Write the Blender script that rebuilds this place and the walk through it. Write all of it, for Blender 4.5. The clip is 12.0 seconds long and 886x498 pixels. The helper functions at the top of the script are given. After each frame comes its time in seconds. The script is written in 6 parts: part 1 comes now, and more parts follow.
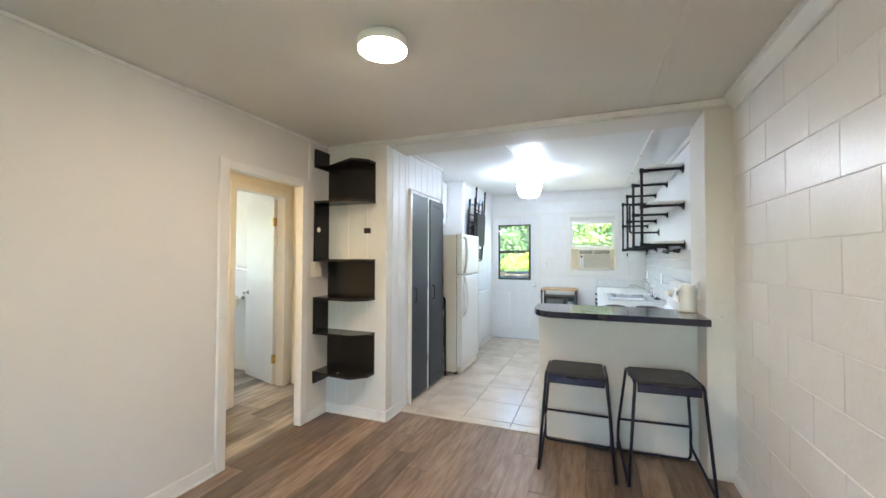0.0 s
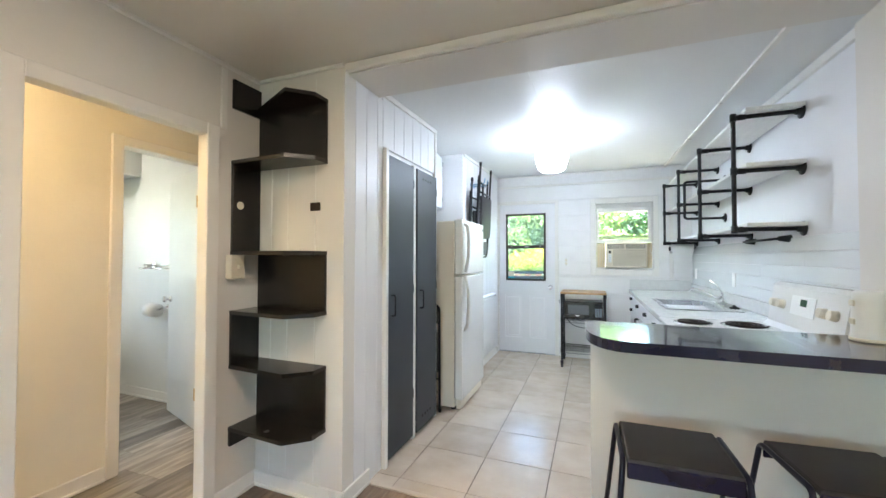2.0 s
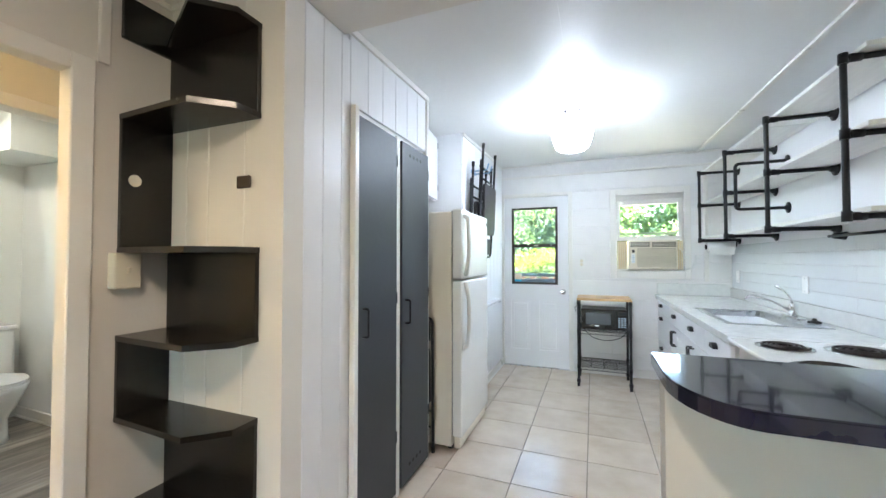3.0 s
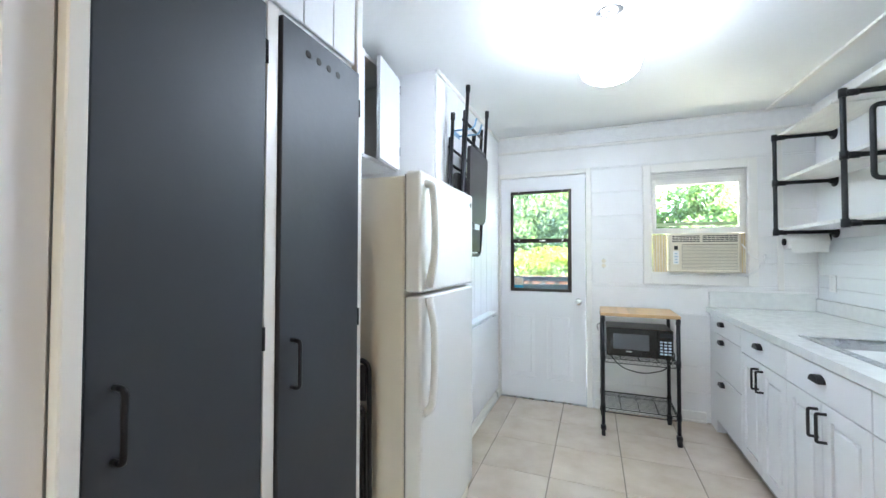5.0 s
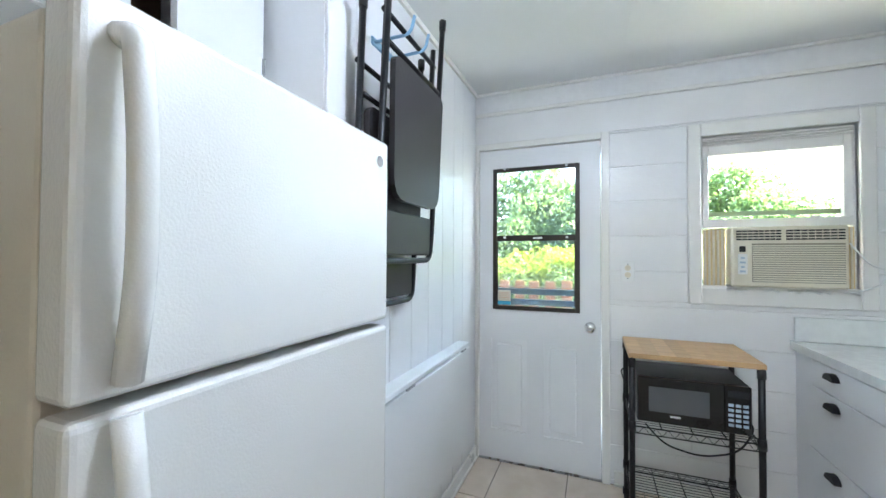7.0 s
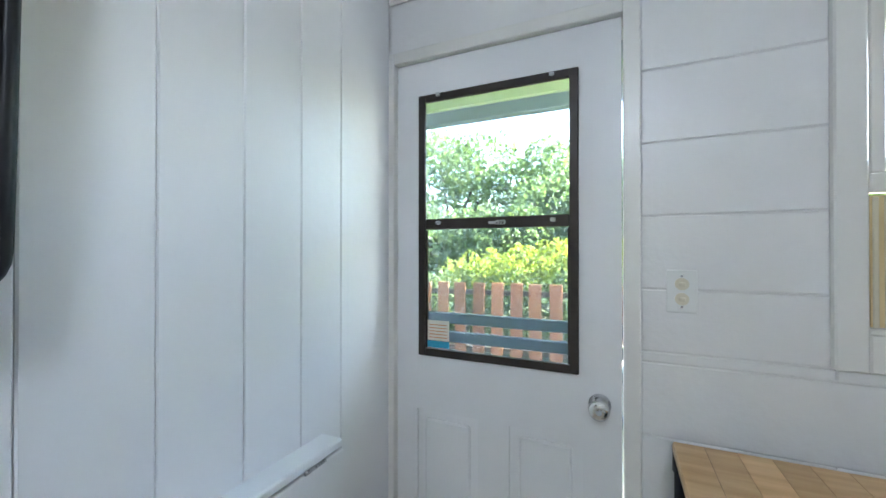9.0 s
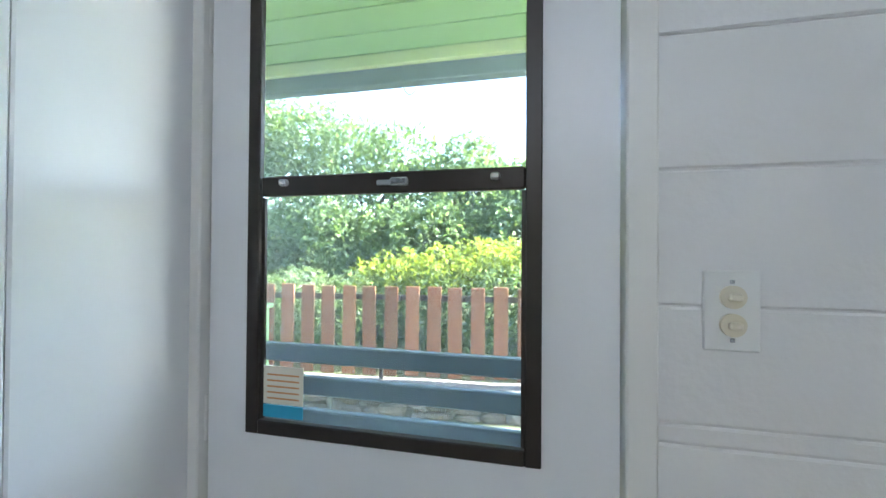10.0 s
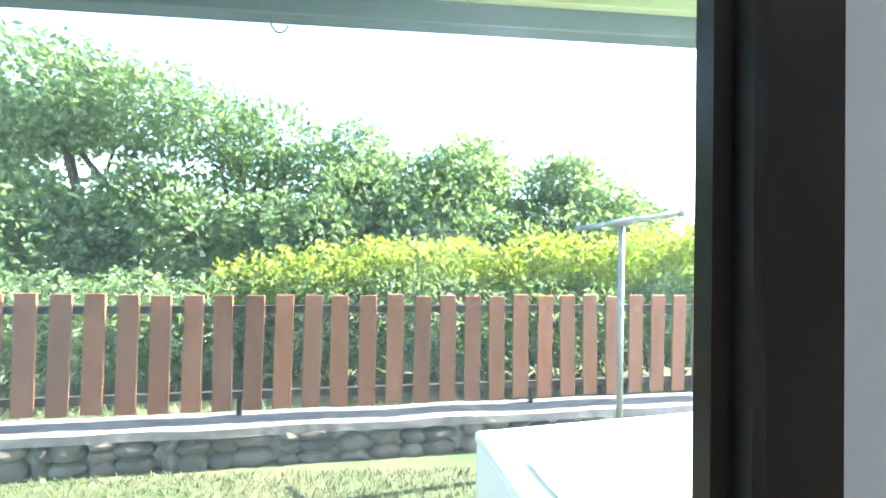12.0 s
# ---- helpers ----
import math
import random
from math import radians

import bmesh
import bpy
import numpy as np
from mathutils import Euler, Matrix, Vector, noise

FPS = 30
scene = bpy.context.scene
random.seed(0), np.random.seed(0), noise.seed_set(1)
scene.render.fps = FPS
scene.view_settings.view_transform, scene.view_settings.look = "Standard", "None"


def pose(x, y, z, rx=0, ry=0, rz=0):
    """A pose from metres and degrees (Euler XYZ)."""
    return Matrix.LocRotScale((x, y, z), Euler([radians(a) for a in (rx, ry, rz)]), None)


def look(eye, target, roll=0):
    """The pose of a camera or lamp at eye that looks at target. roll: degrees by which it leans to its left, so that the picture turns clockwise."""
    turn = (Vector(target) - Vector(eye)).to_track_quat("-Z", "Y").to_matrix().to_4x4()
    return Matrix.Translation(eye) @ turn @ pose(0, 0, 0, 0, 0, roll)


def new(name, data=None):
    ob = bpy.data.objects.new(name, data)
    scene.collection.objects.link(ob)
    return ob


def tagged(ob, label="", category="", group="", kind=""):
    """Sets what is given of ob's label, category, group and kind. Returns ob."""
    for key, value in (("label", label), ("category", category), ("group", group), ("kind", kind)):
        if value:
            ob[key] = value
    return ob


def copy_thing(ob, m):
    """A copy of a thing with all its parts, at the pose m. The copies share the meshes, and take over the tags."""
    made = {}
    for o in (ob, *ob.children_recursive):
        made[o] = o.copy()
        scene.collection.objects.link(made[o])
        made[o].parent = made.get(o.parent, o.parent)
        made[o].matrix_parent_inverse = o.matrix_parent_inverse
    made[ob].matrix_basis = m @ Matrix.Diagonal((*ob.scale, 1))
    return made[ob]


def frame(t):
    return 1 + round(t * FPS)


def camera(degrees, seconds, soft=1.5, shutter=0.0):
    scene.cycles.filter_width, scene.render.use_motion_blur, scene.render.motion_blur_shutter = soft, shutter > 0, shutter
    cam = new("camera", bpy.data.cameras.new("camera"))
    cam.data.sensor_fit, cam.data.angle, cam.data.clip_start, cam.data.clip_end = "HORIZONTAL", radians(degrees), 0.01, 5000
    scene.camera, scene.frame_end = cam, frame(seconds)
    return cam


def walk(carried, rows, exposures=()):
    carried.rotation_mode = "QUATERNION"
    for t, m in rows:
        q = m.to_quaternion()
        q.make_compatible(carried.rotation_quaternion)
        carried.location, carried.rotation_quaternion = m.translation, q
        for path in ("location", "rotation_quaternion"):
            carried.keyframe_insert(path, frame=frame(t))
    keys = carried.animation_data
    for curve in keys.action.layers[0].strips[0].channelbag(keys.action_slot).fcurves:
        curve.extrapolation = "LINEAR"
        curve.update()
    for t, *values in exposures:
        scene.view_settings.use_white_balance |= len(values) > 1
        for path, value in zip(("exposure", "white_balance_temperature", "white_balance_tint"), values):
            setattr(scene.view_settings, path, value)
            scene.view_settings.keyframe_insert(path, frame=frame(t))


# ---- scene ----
cam = camera(98.5, 12.0)
PATH = [
    (0, (0.171, 0.102, 1.353), (-0.563, 1.963, 1.397), 0.2),
    (0.5, (0.12, 0.37, 1.336), (-0.614, 2.229, 1.376), 0.2),
    (1, (0.038, 0.643, 1.321), (-0.692, 2.505, 1.362), 0.1),
    (1.5, (-0.09, 0.91, 1.312), (-0.82, 2.772, 1.352), 0.1),
    (2, (-0.211, 1.198, 1.304), (-0.939, 3.06, 1.347), 0.1),
    (2.5, (-0.302, 1.536, 1.301), (-1.032, 3.397, 1.344), 0.1),
    (3, (-0.415, 1.835, 1.295), (-1.144, 3.696, 1.344), 0.0),
    (3.2, (-0.415, 1.949, 1.312), (-1.165, 3.802, 1.345), 0.3),
    (5, (-0.62, 2.934, 1.29), (-1.35, 4.795, 1.336), 0.1),
    (5.5, (-0.655, 3.19, 1.304), (-1.39, 5.05, 1.352), 0.2),
    (6, (-0.712, 3.451, 1.306), (-1.445, 5.312, 1.352), 0.2),
    (6.5, (-0.75, 3.707, 1.308), (-1.483, 5.568, 1.352), 0.3),
    (7, (-0.712, 4.032, 1.322), (-1.45, 5.891, 1.365), 0.3),
    (7.2, (-0.702, 4.168, 1.324), (-1.442, 6.026, 1.362), 0.4),
    (8.8, (-0.668, 5.18, 1.34), (-1.499, 6.999, 1.376), 0.4),
    (9, (-0.69, 5.294, 1.354), (-1.521, 7.113, 1.364), 0.0),
    (9.5, (-0.80, 5.578, 1.338), (-1.435, 7.472, 1.351), 0.3),
    (10, (-0.816, 5.872, 1.325), (-1.253, 7.822, 1.345), 0.4),
    (10.4, (-0.85, 6.10, 1.328), (-1.11, 8.08, 1.344), 0.7),
    (11, (-0.876, 6.284, 1.333), (-1.002, 8.278, 1.347), 0.9),
    (11.5, (-0.905, 6.375, 1.338), (-0.875, 8.375, 1.358), 1.0),
    (12, (-0.911, 6.40, 1.328), (-0.771, 8.395, 1.357), 1.1),
]
WALK_EXPOSURES = [(0, 4.85), (3, 4.85), (5, 4.85), (7, 4.45), (8.8, 4.05), (9.5, 3.85), (10.4, 3.8), (11.2, 3.75), (12, 3.65)]
walk(cam, [(t, look(eye, target, roll)) for t, eye, target, roll in PATH], WALK_EXPOSURES)

# ---- world and sun ----
SUN_EL, SUN_AZ = 40.0, 80.0
world = bpy.data.worlds.new("sky")
scene.world = world
world.use_nodes = True
_nt = world.node_tree
_sky = _nt.nodes.new("ShaderNodeTexSky")
_sky.sky_type, _sky.sun_disc = "NISHITA", False
_sky.sun_elevation, _sky.sun_rotation = radians(SUN_EL), radians(SUN_AZ)
_nt.links.new(_sky.outputs[0], _nt.nodes["Background"].inputs[0])
_nt.nodes["Background"].inputs[1].default_value = 0.15
_sd = bpy.data.lights.new("sun", "SUN")
_sd.energy, _sd.angle, _sd.color = 5.0, radians(0.5), (1, 0.95, 0.86)
_so = new("sun", _sd)
_dirv = Vector((math.sin(radians(SUN_AZ)) * math.cos(radians(SUN_EL)), math.cos(radians(SUN_AZ)) * math.cos(radians(SUN_EL)), math.sin(radians(SUN_EL))))
_so.matrix_world = look(_dirv * 30, (0, 0, 0))


# ---- materials ----
def mat(name, col, rough=0.5, metal=0.0, vary=0.08, scale=3.0, bump=0.0, bscale=60.0, stretch=(1, 1, 1), rand=0.0,
        fine=0.0, emit=None, power=0.0, coat=0.0, island=False, trans=0.0, col2=None):
    m = bpy.data.materials.new(name)
    m.use_nodes = True
    nt = m.node_tree
    b = nt.nodes["Principled BSDF"]
    b.inputs["Roughness"].default_value = rough
    b.inputs["Metallic"].default_value = metal
    b.inputs["Coat Weight"].default_value = coat
    b.inputs["Transmission Weight"].default_value = trans
    if emit:
        b.inputs["Emission Color"].default_value = (*emit, 1)
        b.inputs["Emission Strength"].default_value = power
    tc = nt.nodes.new("ShaderNodeTexCoord")
    mp = nt.nodes.new("ShaderNodeMapping")
    mp.inputs["Scale"].default_value = stretch
    nt.links.new(tc.outputs["Object"], mp.inputs["Vector"])
    src = mp.outputs[0]
    rnd = None
    if rand > 0:
        oi = nt.nodes.new("ShaderNodeNewGeometry" if island else "ShaderNodeObjectInfo")
        rnd = oi.outputs["Random Per Island" if island else "Random"]
        off = nt.nodes.new("ShaderNodeVectorMath")
        off.operation = "MULTIPLY_ADD"
        cx = nt.nodes.new("ShaderNodeCombineXYZ")
        for i in range(3):
            nt.links.new(rnd, cx.inputs[i])
        off.inputs[1].default_value = (37, 53, 71)
        nt.links.new(cx.outputs[0], off.inputs[0])
        nt.links.new(src, off.inputs[2])
        src = off.outputs[0]
    n1 = nt.nodes.new("ShaderNodeTexNoise")
    n1.inputs["Scale"].default_value, n1.inputs["Detail"].default_value = scale, 6
    nt.links.new(src, n1.inputs["Vector"])
    mix = nt.nodes.new("ShaderNodeMix")
    mix.data_type = "RGBA"
    c2 = col2 or tuple(c * (1 + vary) for c in col)
    c1 = col if col2 else tuple(c * (1 - vary) for c in col)
    mix.inputs[6].default_value, mix.inputs[7].default_value = (*c1, 1), (*[min(c, 1) for c in c2], 1)
    rp = nt.nodes.new("ShaderNodeMapRange")
    rp.inputs[1].default_value, rp.inputs[2].default_value = 0.3, 0.7
    nt.links.new(n1.outputs[0], rp.inputs[0])
    nt.links.new(rp.outputs[0], mix.inputs[0])
    out = mix.outputs[2]
    if rnd is not None or fine > 0:
        hs = nt.nodes.new("ShaderNodeHueSaturation")
        nt.links.new(out, hs.inputs["Color"])
        if rnd is not None:
            r2 = nt.nodes.new("ShaderNodeMapRange")
            r2.inputs[3].default_value, r2.inputs[4].default_value = 1 - rand, 1 + rand
            nt.links.new(rnd, r2.inputs[0])
            nt.links.new(r2.outputs[0], hs.inputs["Value"])
        out = hs.outputs[0]
    nt.links.new(out, b.inputs["Base Color"])
    r3 = nt.nodes.new("ShaderNodeMapRange")
    r3.inputs[3].default_value, r3.inputs[4].default_value = max(0, rough - 0.07), min(1, rough + 0.07)
    nt.links.new(n1.outputs[0], r3.inputs[0])
    nt.links.new(r3.outputs[0], b.inputs["Roughness"])
    if bump > 0:
        n2 = nt.nodes.new("ShaderNodeTexNoise")
        n2.inputs["Scale"].default_value, n2.inputs["Detail"].default_value = bscale, 4
        nt.links.new(src, n2.inputs["Vector"])
        bp = nt.nodes.new("ShaderNodeBump")
        bp.inputs["Strength"].default_value, bp.inputs["Distance"].default_value = bump, 0.01
        nt.links.new(n2.outputs[0], bp.inputs["Height"])
        nt.links.new(bp.outputs[0], b.inputs["Normal"])
    return m


def lamp_mat(name, col, power):
    return mat(name, (0.9, 0.9, 0.88), 0.4, emit=col, power=power, vary=0.01)


M_WALL = mat("cream_wall_paint", (0.74, 0.71, 0.66), 0.55, vary=0.03, scale=1.3, bump=0.06, bscale=90)
M_CEIL = mat("ceiling_paint", (0.75, 0.72, 0.66), 0.6, vary=0.04, scale=1.0, bump=0.10, bscale=40)
M_KCEIL = mat("kitchen_ceiling_paint", (0.78, 0.79, 0.78), 0.5, vary=0.03, scale=1.0, bump=0.12, bscale=25)
M_TRIM = mat("white_trim_gloss", (0.80, 0.78, 0.74), 0.3, vary=0.03, scale=4, bump=0.03, bscale=50)
M_PANEL = mat("white_panel_paint", (0.80, 0.80, 0.81), 0.38, vary=0.03, scale=2, bump=0.05, bscale=30, rand=0.015)
M_BLOCK = mat("painted_block", (0.80, 0.79, 0.78), 0.33, vary=0.03, scale=4, bump=0.13, bscale=55, rand=0.02)
M_MORTAR = mat("painted_mortar", (0.79, 0.78, 0.77), 0.5, vary=0.03, scale=20, bump=0.3, bscale=70)
M_HALL = mat("hall_paint", (0.78, 0.74, 0.65), 0.5, vary=0.03, bump=0.05)
M_BATH = mat("bath_paint", (0.78, 0.78, 0.74), 0.45, vary=0.03, bump=0.05)
M_PLANK = mat("vinyl_plank", (0.14, 0.085, 0.05), 0.42, vary=0.3, scale=9, stretch=(4, 0.5, 1), bump=0.12, bscale=60, rand=0.38, col2=(0.30, 0.215, 0.15))
M_PLANK2 = mat("grey_vinyl_plank", (0.17, 0.145, 0.12), 0.42, vary=0.3, scale=7, stretch=(4, 0.5, 1), bump=0.12, bscale=60, rand=0.45, col2=(0.42, 0.38, 0.33))
M_TILE = mat("beige_floor_tile", (0.56, 0.46, 0.36), 0.22, scale=5, bump=0.03, bscale=30, rand=0.05, col2=(0.68, 0.59, 0.49))
M_GROUT = mat("grey_grout", (0.22, 0.19, 0.16), 0.85, vary=0.2, scale=30, bump=0.3)
M_WTILE = mat("white_wall_tile", (0.80, 0.83, 0.83), 0.12, vary=0.02, scale=3, rand=0.02, bump=0.03, bscale=12)
M_WGROUT = mat("pale_grout", (0.66, 0.68, 0.68), 0.8, vary=0.05)
M_BLACK = mat("black_lacquer", (0.012, 0.011, 0.010), 0.25, vary=0.4, scale=6, bump=0.05, bscale=25)
M_BLACKM = mat("black_metal", (0.012, 0.012, 0.014), 0.38, metal=0.3, vary=0.3, scale=15, bump=0.05)
M_PIPE = mat("black_iron_pipe", (0.02, 0.021, 0.022), 0.45, metal=0.5, vary=0.3, scale=20, bump=0.15, bscale=120)
M_SLATE = mat("slate_door_paint", (0.032, 0.037, 0.045), 0.5, vary=0.12, scale=2.5, bump=0.05, bscale=30)
M_NAVY = mat("navy_lacquer", (0.014, 0.014, 0.035), 0.14, vary=0.2, scale=4, coat=0.4)
M_SEAT = mat("dark_seat_vinyl", (0.03, 0.027, 0.03), 0.45, vary=0.15, scale=8, bump=0.08, bscale=150)
M_NAVYM = mat("navy_tube_paint", (0.014, 0.016, 0.035), 0.35, metal=0.3, vary=0.25, scale=12)
M_FRIDGE = mat("white_enamel", (0.82, 0.81, 0.78), 0.22, vary=0.02, scale=2, bump=0.12, bscale=220)
M_FSIDE = mat("cream_enamel_side", (0.72, 0.66, 0.56), 0.4, vary=0.03, scale=2, bump=0.15, bscale=220)
M_GASKET = mat("grey_gasket", (0.25, 0.25, 0.24), 0.6)
M_WHITE = mat("white_plastic", (0.80, 0.80, 0.78), 0.35, vary=0.02)
M_CREAM = mat("aged_cream_plastic", (0.72, 0.66, 0.53), 0.42, vary=0.05, scale=5)
M_YELL = mat("yellowed_plastic", (0.70, 0.55, 0.30), 0.5, vary=0.1, scale=8)
M_DARK = mat("dark_gap", (0.02, 0.02, 0.02), 0.8)
M_BROWN = mat("bronze_frame", (0.035, 0.027, 0.023), 0.4, metal=0.3, vary=0.2, scale=10)
M_CHROME = mat("chrome", (0.75, 0.75, 0.76), 0.15, metal=1.0, vary=0.03)
M_STEEL = mat("brushed_steel", (0.52, 0.53, 0.55), 0.28, metal=1.0, vary=0.08, scale=30, stretch=(1, 12, 1))
M_BRASS = mat("tarnished_brass", (0.55, 0.36, 0.12), 0.35, metal=1.0, vary=0.2, scale=20)
M_BUTCHER = mat("butcher_block", (0.50, 0.29, 0.13), 0.4, scale=5, stretch=(1, 7, 1), bump=0.04, col2=(0.66, 0.43, 0.22), rand=0.12)
M_COUNTER = mat("pale_laminate", (0.76, 0.77, 0.75), 0.2, vary=0.04, scale=25)
M_CAB = mat("white_cabinet", (0.80, 0.81, 0.82), 0.32, vary=0.02, scale=3)
M_TOE = mat("grey_toe_kick", (0.35, 0.34, 0.33), 0.6)
M_SHELF = mat("white_shelf_board", (0.78, 0.77, 0.73), 0.45, vary=0.05, scale=6, stretch=(6, 1, 1), bump=0.05)
M_COIL = mat("burner_coil", (0.03, 0.02, 0.018), 0.5, metal=0.5, vary=0.3, scale=20)
M_SCREEN = mat("dark_glass", (0.02, 0.022, 0.025), 0.08)
M_MWIN = mat("oven_window_mesh", (0.10, 0.105, 0.11), 0.2, vary=0.1)
M_BTN = mat("pale_blue_print", (0.45, 0.55, 0.65), 0.5)
M_GREEND = mat("green_display", (0.02, 0.09, 0.05), 0.2)
M_PAPER = mat("white_paper", (0.82, 0.81, 0.78), 0.85, vary=0.03, scale=10, bump=0.1, bscale=60)
M_CERAMIC = mat("white_ceramic", (0.84, 0.84, 0.82), 0.1, vary=0.01)
M_BLUEP = mat("blue_hook", (0.25, 0.45, 0.65), 0.35)
M_TEAL = mat("blue_sticker", (0.02, 0.35, 0.55), 0.5)
M_STICK = mat("faded_sticker", (0.70, 0.66, 0.55), 0.6, vary=0.06, scale=20)
M_ORANGE = mat("orange_print", (0.55, 0.25, 0.10), 0.6)
M_FENCE = mat("red_brown_picket", (0.17, 0.062, 0.03), 0.65, scale=6, stretch=(8, 8, 0.7), bump=0.25, bscale=40, rand=0.3, col2=(0.27, 0.11, 0.06))
M_RAIL = mat("dark_rail", (0.03, 0.024, 0.022), 0.6, vary=0.2, scale=10)
M_PORCH = mat("blue_grey_paint", (0.15, 0.20, 0.24), 0.5, vary=0.1, scale=5, bump=0.1)
M_GREENP = mat("green_board_paint", (0.26, 0.44, 0.22), 0.55, vary=0.08, scale=4, stretch=(5, 5, 0.8), bump=0.15, bscale=30, rand=0.06)
M_GREENL = mat("pale_green_trim", (0.50, 0.58, 0.34), 0.55, vary=0.06, scale=4)
M_STONE = mat("lava_stone", (0.07, 0.06, 0.052), 0.9, scale=9, bump=0.7, bscale=25, rand=0.35, col2=(0.17, 0.15, 0.13))
M_OLIVE = mat("weathered_olive_wall", (0.04, 0.038, 0.022), 0.85, vary=0.25, scale=5, bump=0.3)
M_CAP = mat("concrete_cap", (0.27, 0.26, 0.25), 0.85, vary=0.3, scale=6, bump=0.4, bscale=40)
M_KCAP = mat("rough_kerb_cap", (0.09, 0.08, 0.078), 0.9, scale=14, bump=0.8, bscale=45, col2=(0.24, 0.22, 0.215))
M_SOIL = mat("lawn_soil", (0.045, 0.07, 0.022), 0.95, scale=2.5, bump=0.6, bscale=30, col2=(0.11, 0.10, 0.055))
M_GRASS = mat("grass_blades", (0.055, 0.095, 0.025), 0.6, scale=0.8, col2=(0.12, 0.14, 0.055), rand=0.25, island=True)
M_BARK = mat("bark", (0.07, 0.05, 0.035), 0.9, vary=0.3, scale=12, bump=0.5)
M_GALV = mat("galvanised_pipe", (0.30, 0.31, 0.31), 0.5, metal=0.6, vary=0.15, scale=15)
M_LAMPW = lamp_mat("warm_diffuser", (1.0, 0.80, 0.62), 7.6)
M_LAMPK = lamp_mat("cool_glass_shade", (0.70, 0.82, 1.0), 2.35)
M_LAMPB = lamp_mat("bath_diffuser", (1.0, 0.95, 0.85), 2.0)
M_LAMPH = lamp_mat("hall_diffuser", (1.0, 0.72, 0.38), 2.9)


def leaf_mat(name, col, col2, glow):
    """A leaf: dull upper side with light shining through the blade."""
    m = mat(name, col, 0.6, scale=1.0, col2=col2, rand=0.4, island=True)
    nt = m.node_tree
    b = nt.nodes["Principled BSDF"]
    tl, mx = nt.nodes.new("ShaderNodeBsdfTranslucent"), nt.nodes.new("ShaderNodeMixShader")
    tint = nt.nodes.new("ShaderNodeMix")
    tint.data_type, tint.blend_type = "RGBA", "MULTIPLY"
    tint.inputs[0].default_value = 1.0
    tint.inputs[7].default_value = (*glow, 1)
    nt.links.new(b.inputs["Base Color"].links[0].from_socket, tint.inputs[6])
    nt.links.new(tint.outputs[2], tl.inputs[0])
    mx.inputs[0].default_value = 0.5
    nt.links.new(b.outputs[0], mx.inputs[1])
    nt.links.new(tl.outputs[0], mx.inputs[2])
    nt.links.new(mx.outputs[0], nt.nodes["Material Output"].inputs[0])
    return m


M_LEAF = leaf_mat("dark_leaf", (0.065, 0.115, 0.05), (0.15, 0.21, 0.10), (1.9, 1.9, 1.2))
# yellow-green with the backlit brightness of the hedge top put into the colour
M_LEAF2 = leaf_mat("sunlit_yellow_green_leaf", (0.15, 0.20, 0.03), (0.26, 0.31, 0.06), (1.8, 1.8, 1.0))


def glass_mat():
    m = bpy.data.materials.new("window_glass")
    m.use_nodes = True
    nt = m.node_tree
    nt.nodes.remove(nt.nodes["Principled BSDF"])
    tr, gl, mx = (nt.nodes.new("ShaderNode" + k) for k in ("BsdfTransparent", "BsdfGlossy", "MixShader"))
    tr.inputs[0].default_value = (0.93, 0.97, 0.97, 1)
    gl.inputs["Roughness"].default_value = 0.02
    mx.inputs[0].default_value = 0.012
    nt.links.new(tr.outputs[0], mx.inputs[1])
    nt.links.new(gl.outputs[0], mx.inputs[2])
    nt.links.new(mx.outputs[0], nt.nodes["Material Output"].inputs[0])
    return m


M_GLASS = glass_mat()


# ---- mesh helpers ----
def B():
    return bmesh.new()


def bx(bm, x0, x1, y0, y1, z0, z1, bev=0.0, seg=1):
    vs = [bm.verts.new((x, y, z)) for x in (x0, x1) for y in (y0, y1) for z in (z0, z1)]
    fs = [bm.faces.new([vs[i] for i in f]) for f in ((0, 1, 3, 2), (4, 6, 7, 5), (0, 4, 5, 1), (2, 3, 7, 6), (0, 2, 6, 4), (1, 5, 7, 3))]
    if bev > 0:
        es = list({e for f in fs for e in f.edges})
        bmesh.ops.bevel(bm, geom=es, offset=bev, segments=seg, affect="EDGES", profile=0.5)
    return bm


def cyl(bm, p0, p1, r0, r1=None, n=12, caps=True):
    p0, p1 = Vector(p0), Vector(p1)
    r1 = r0 if r1 is None else r1
    q = (p1 - p0).to_track_quat("Z", "Y")
    ra, rb = [], []
    for i in range(n):
        a = 2 * math.pi * i / n
        d = q @ Vector((math.cos(a), math.sin(a), 0))
        ra.append(bm.verts.new(p0 + d * r0))
        rb.append(bm.verts.new(p1 + d * r1))
    for i in range(n):
        f = bm.faces.new((ra[i], ra[(i + 1) % n], rb[(i + 1) % n], rb[i]))
        f.smooth = True
    if caps:
        bm.faces.new(ra[::-1])
        bm.faces.new(rb)
    return bm


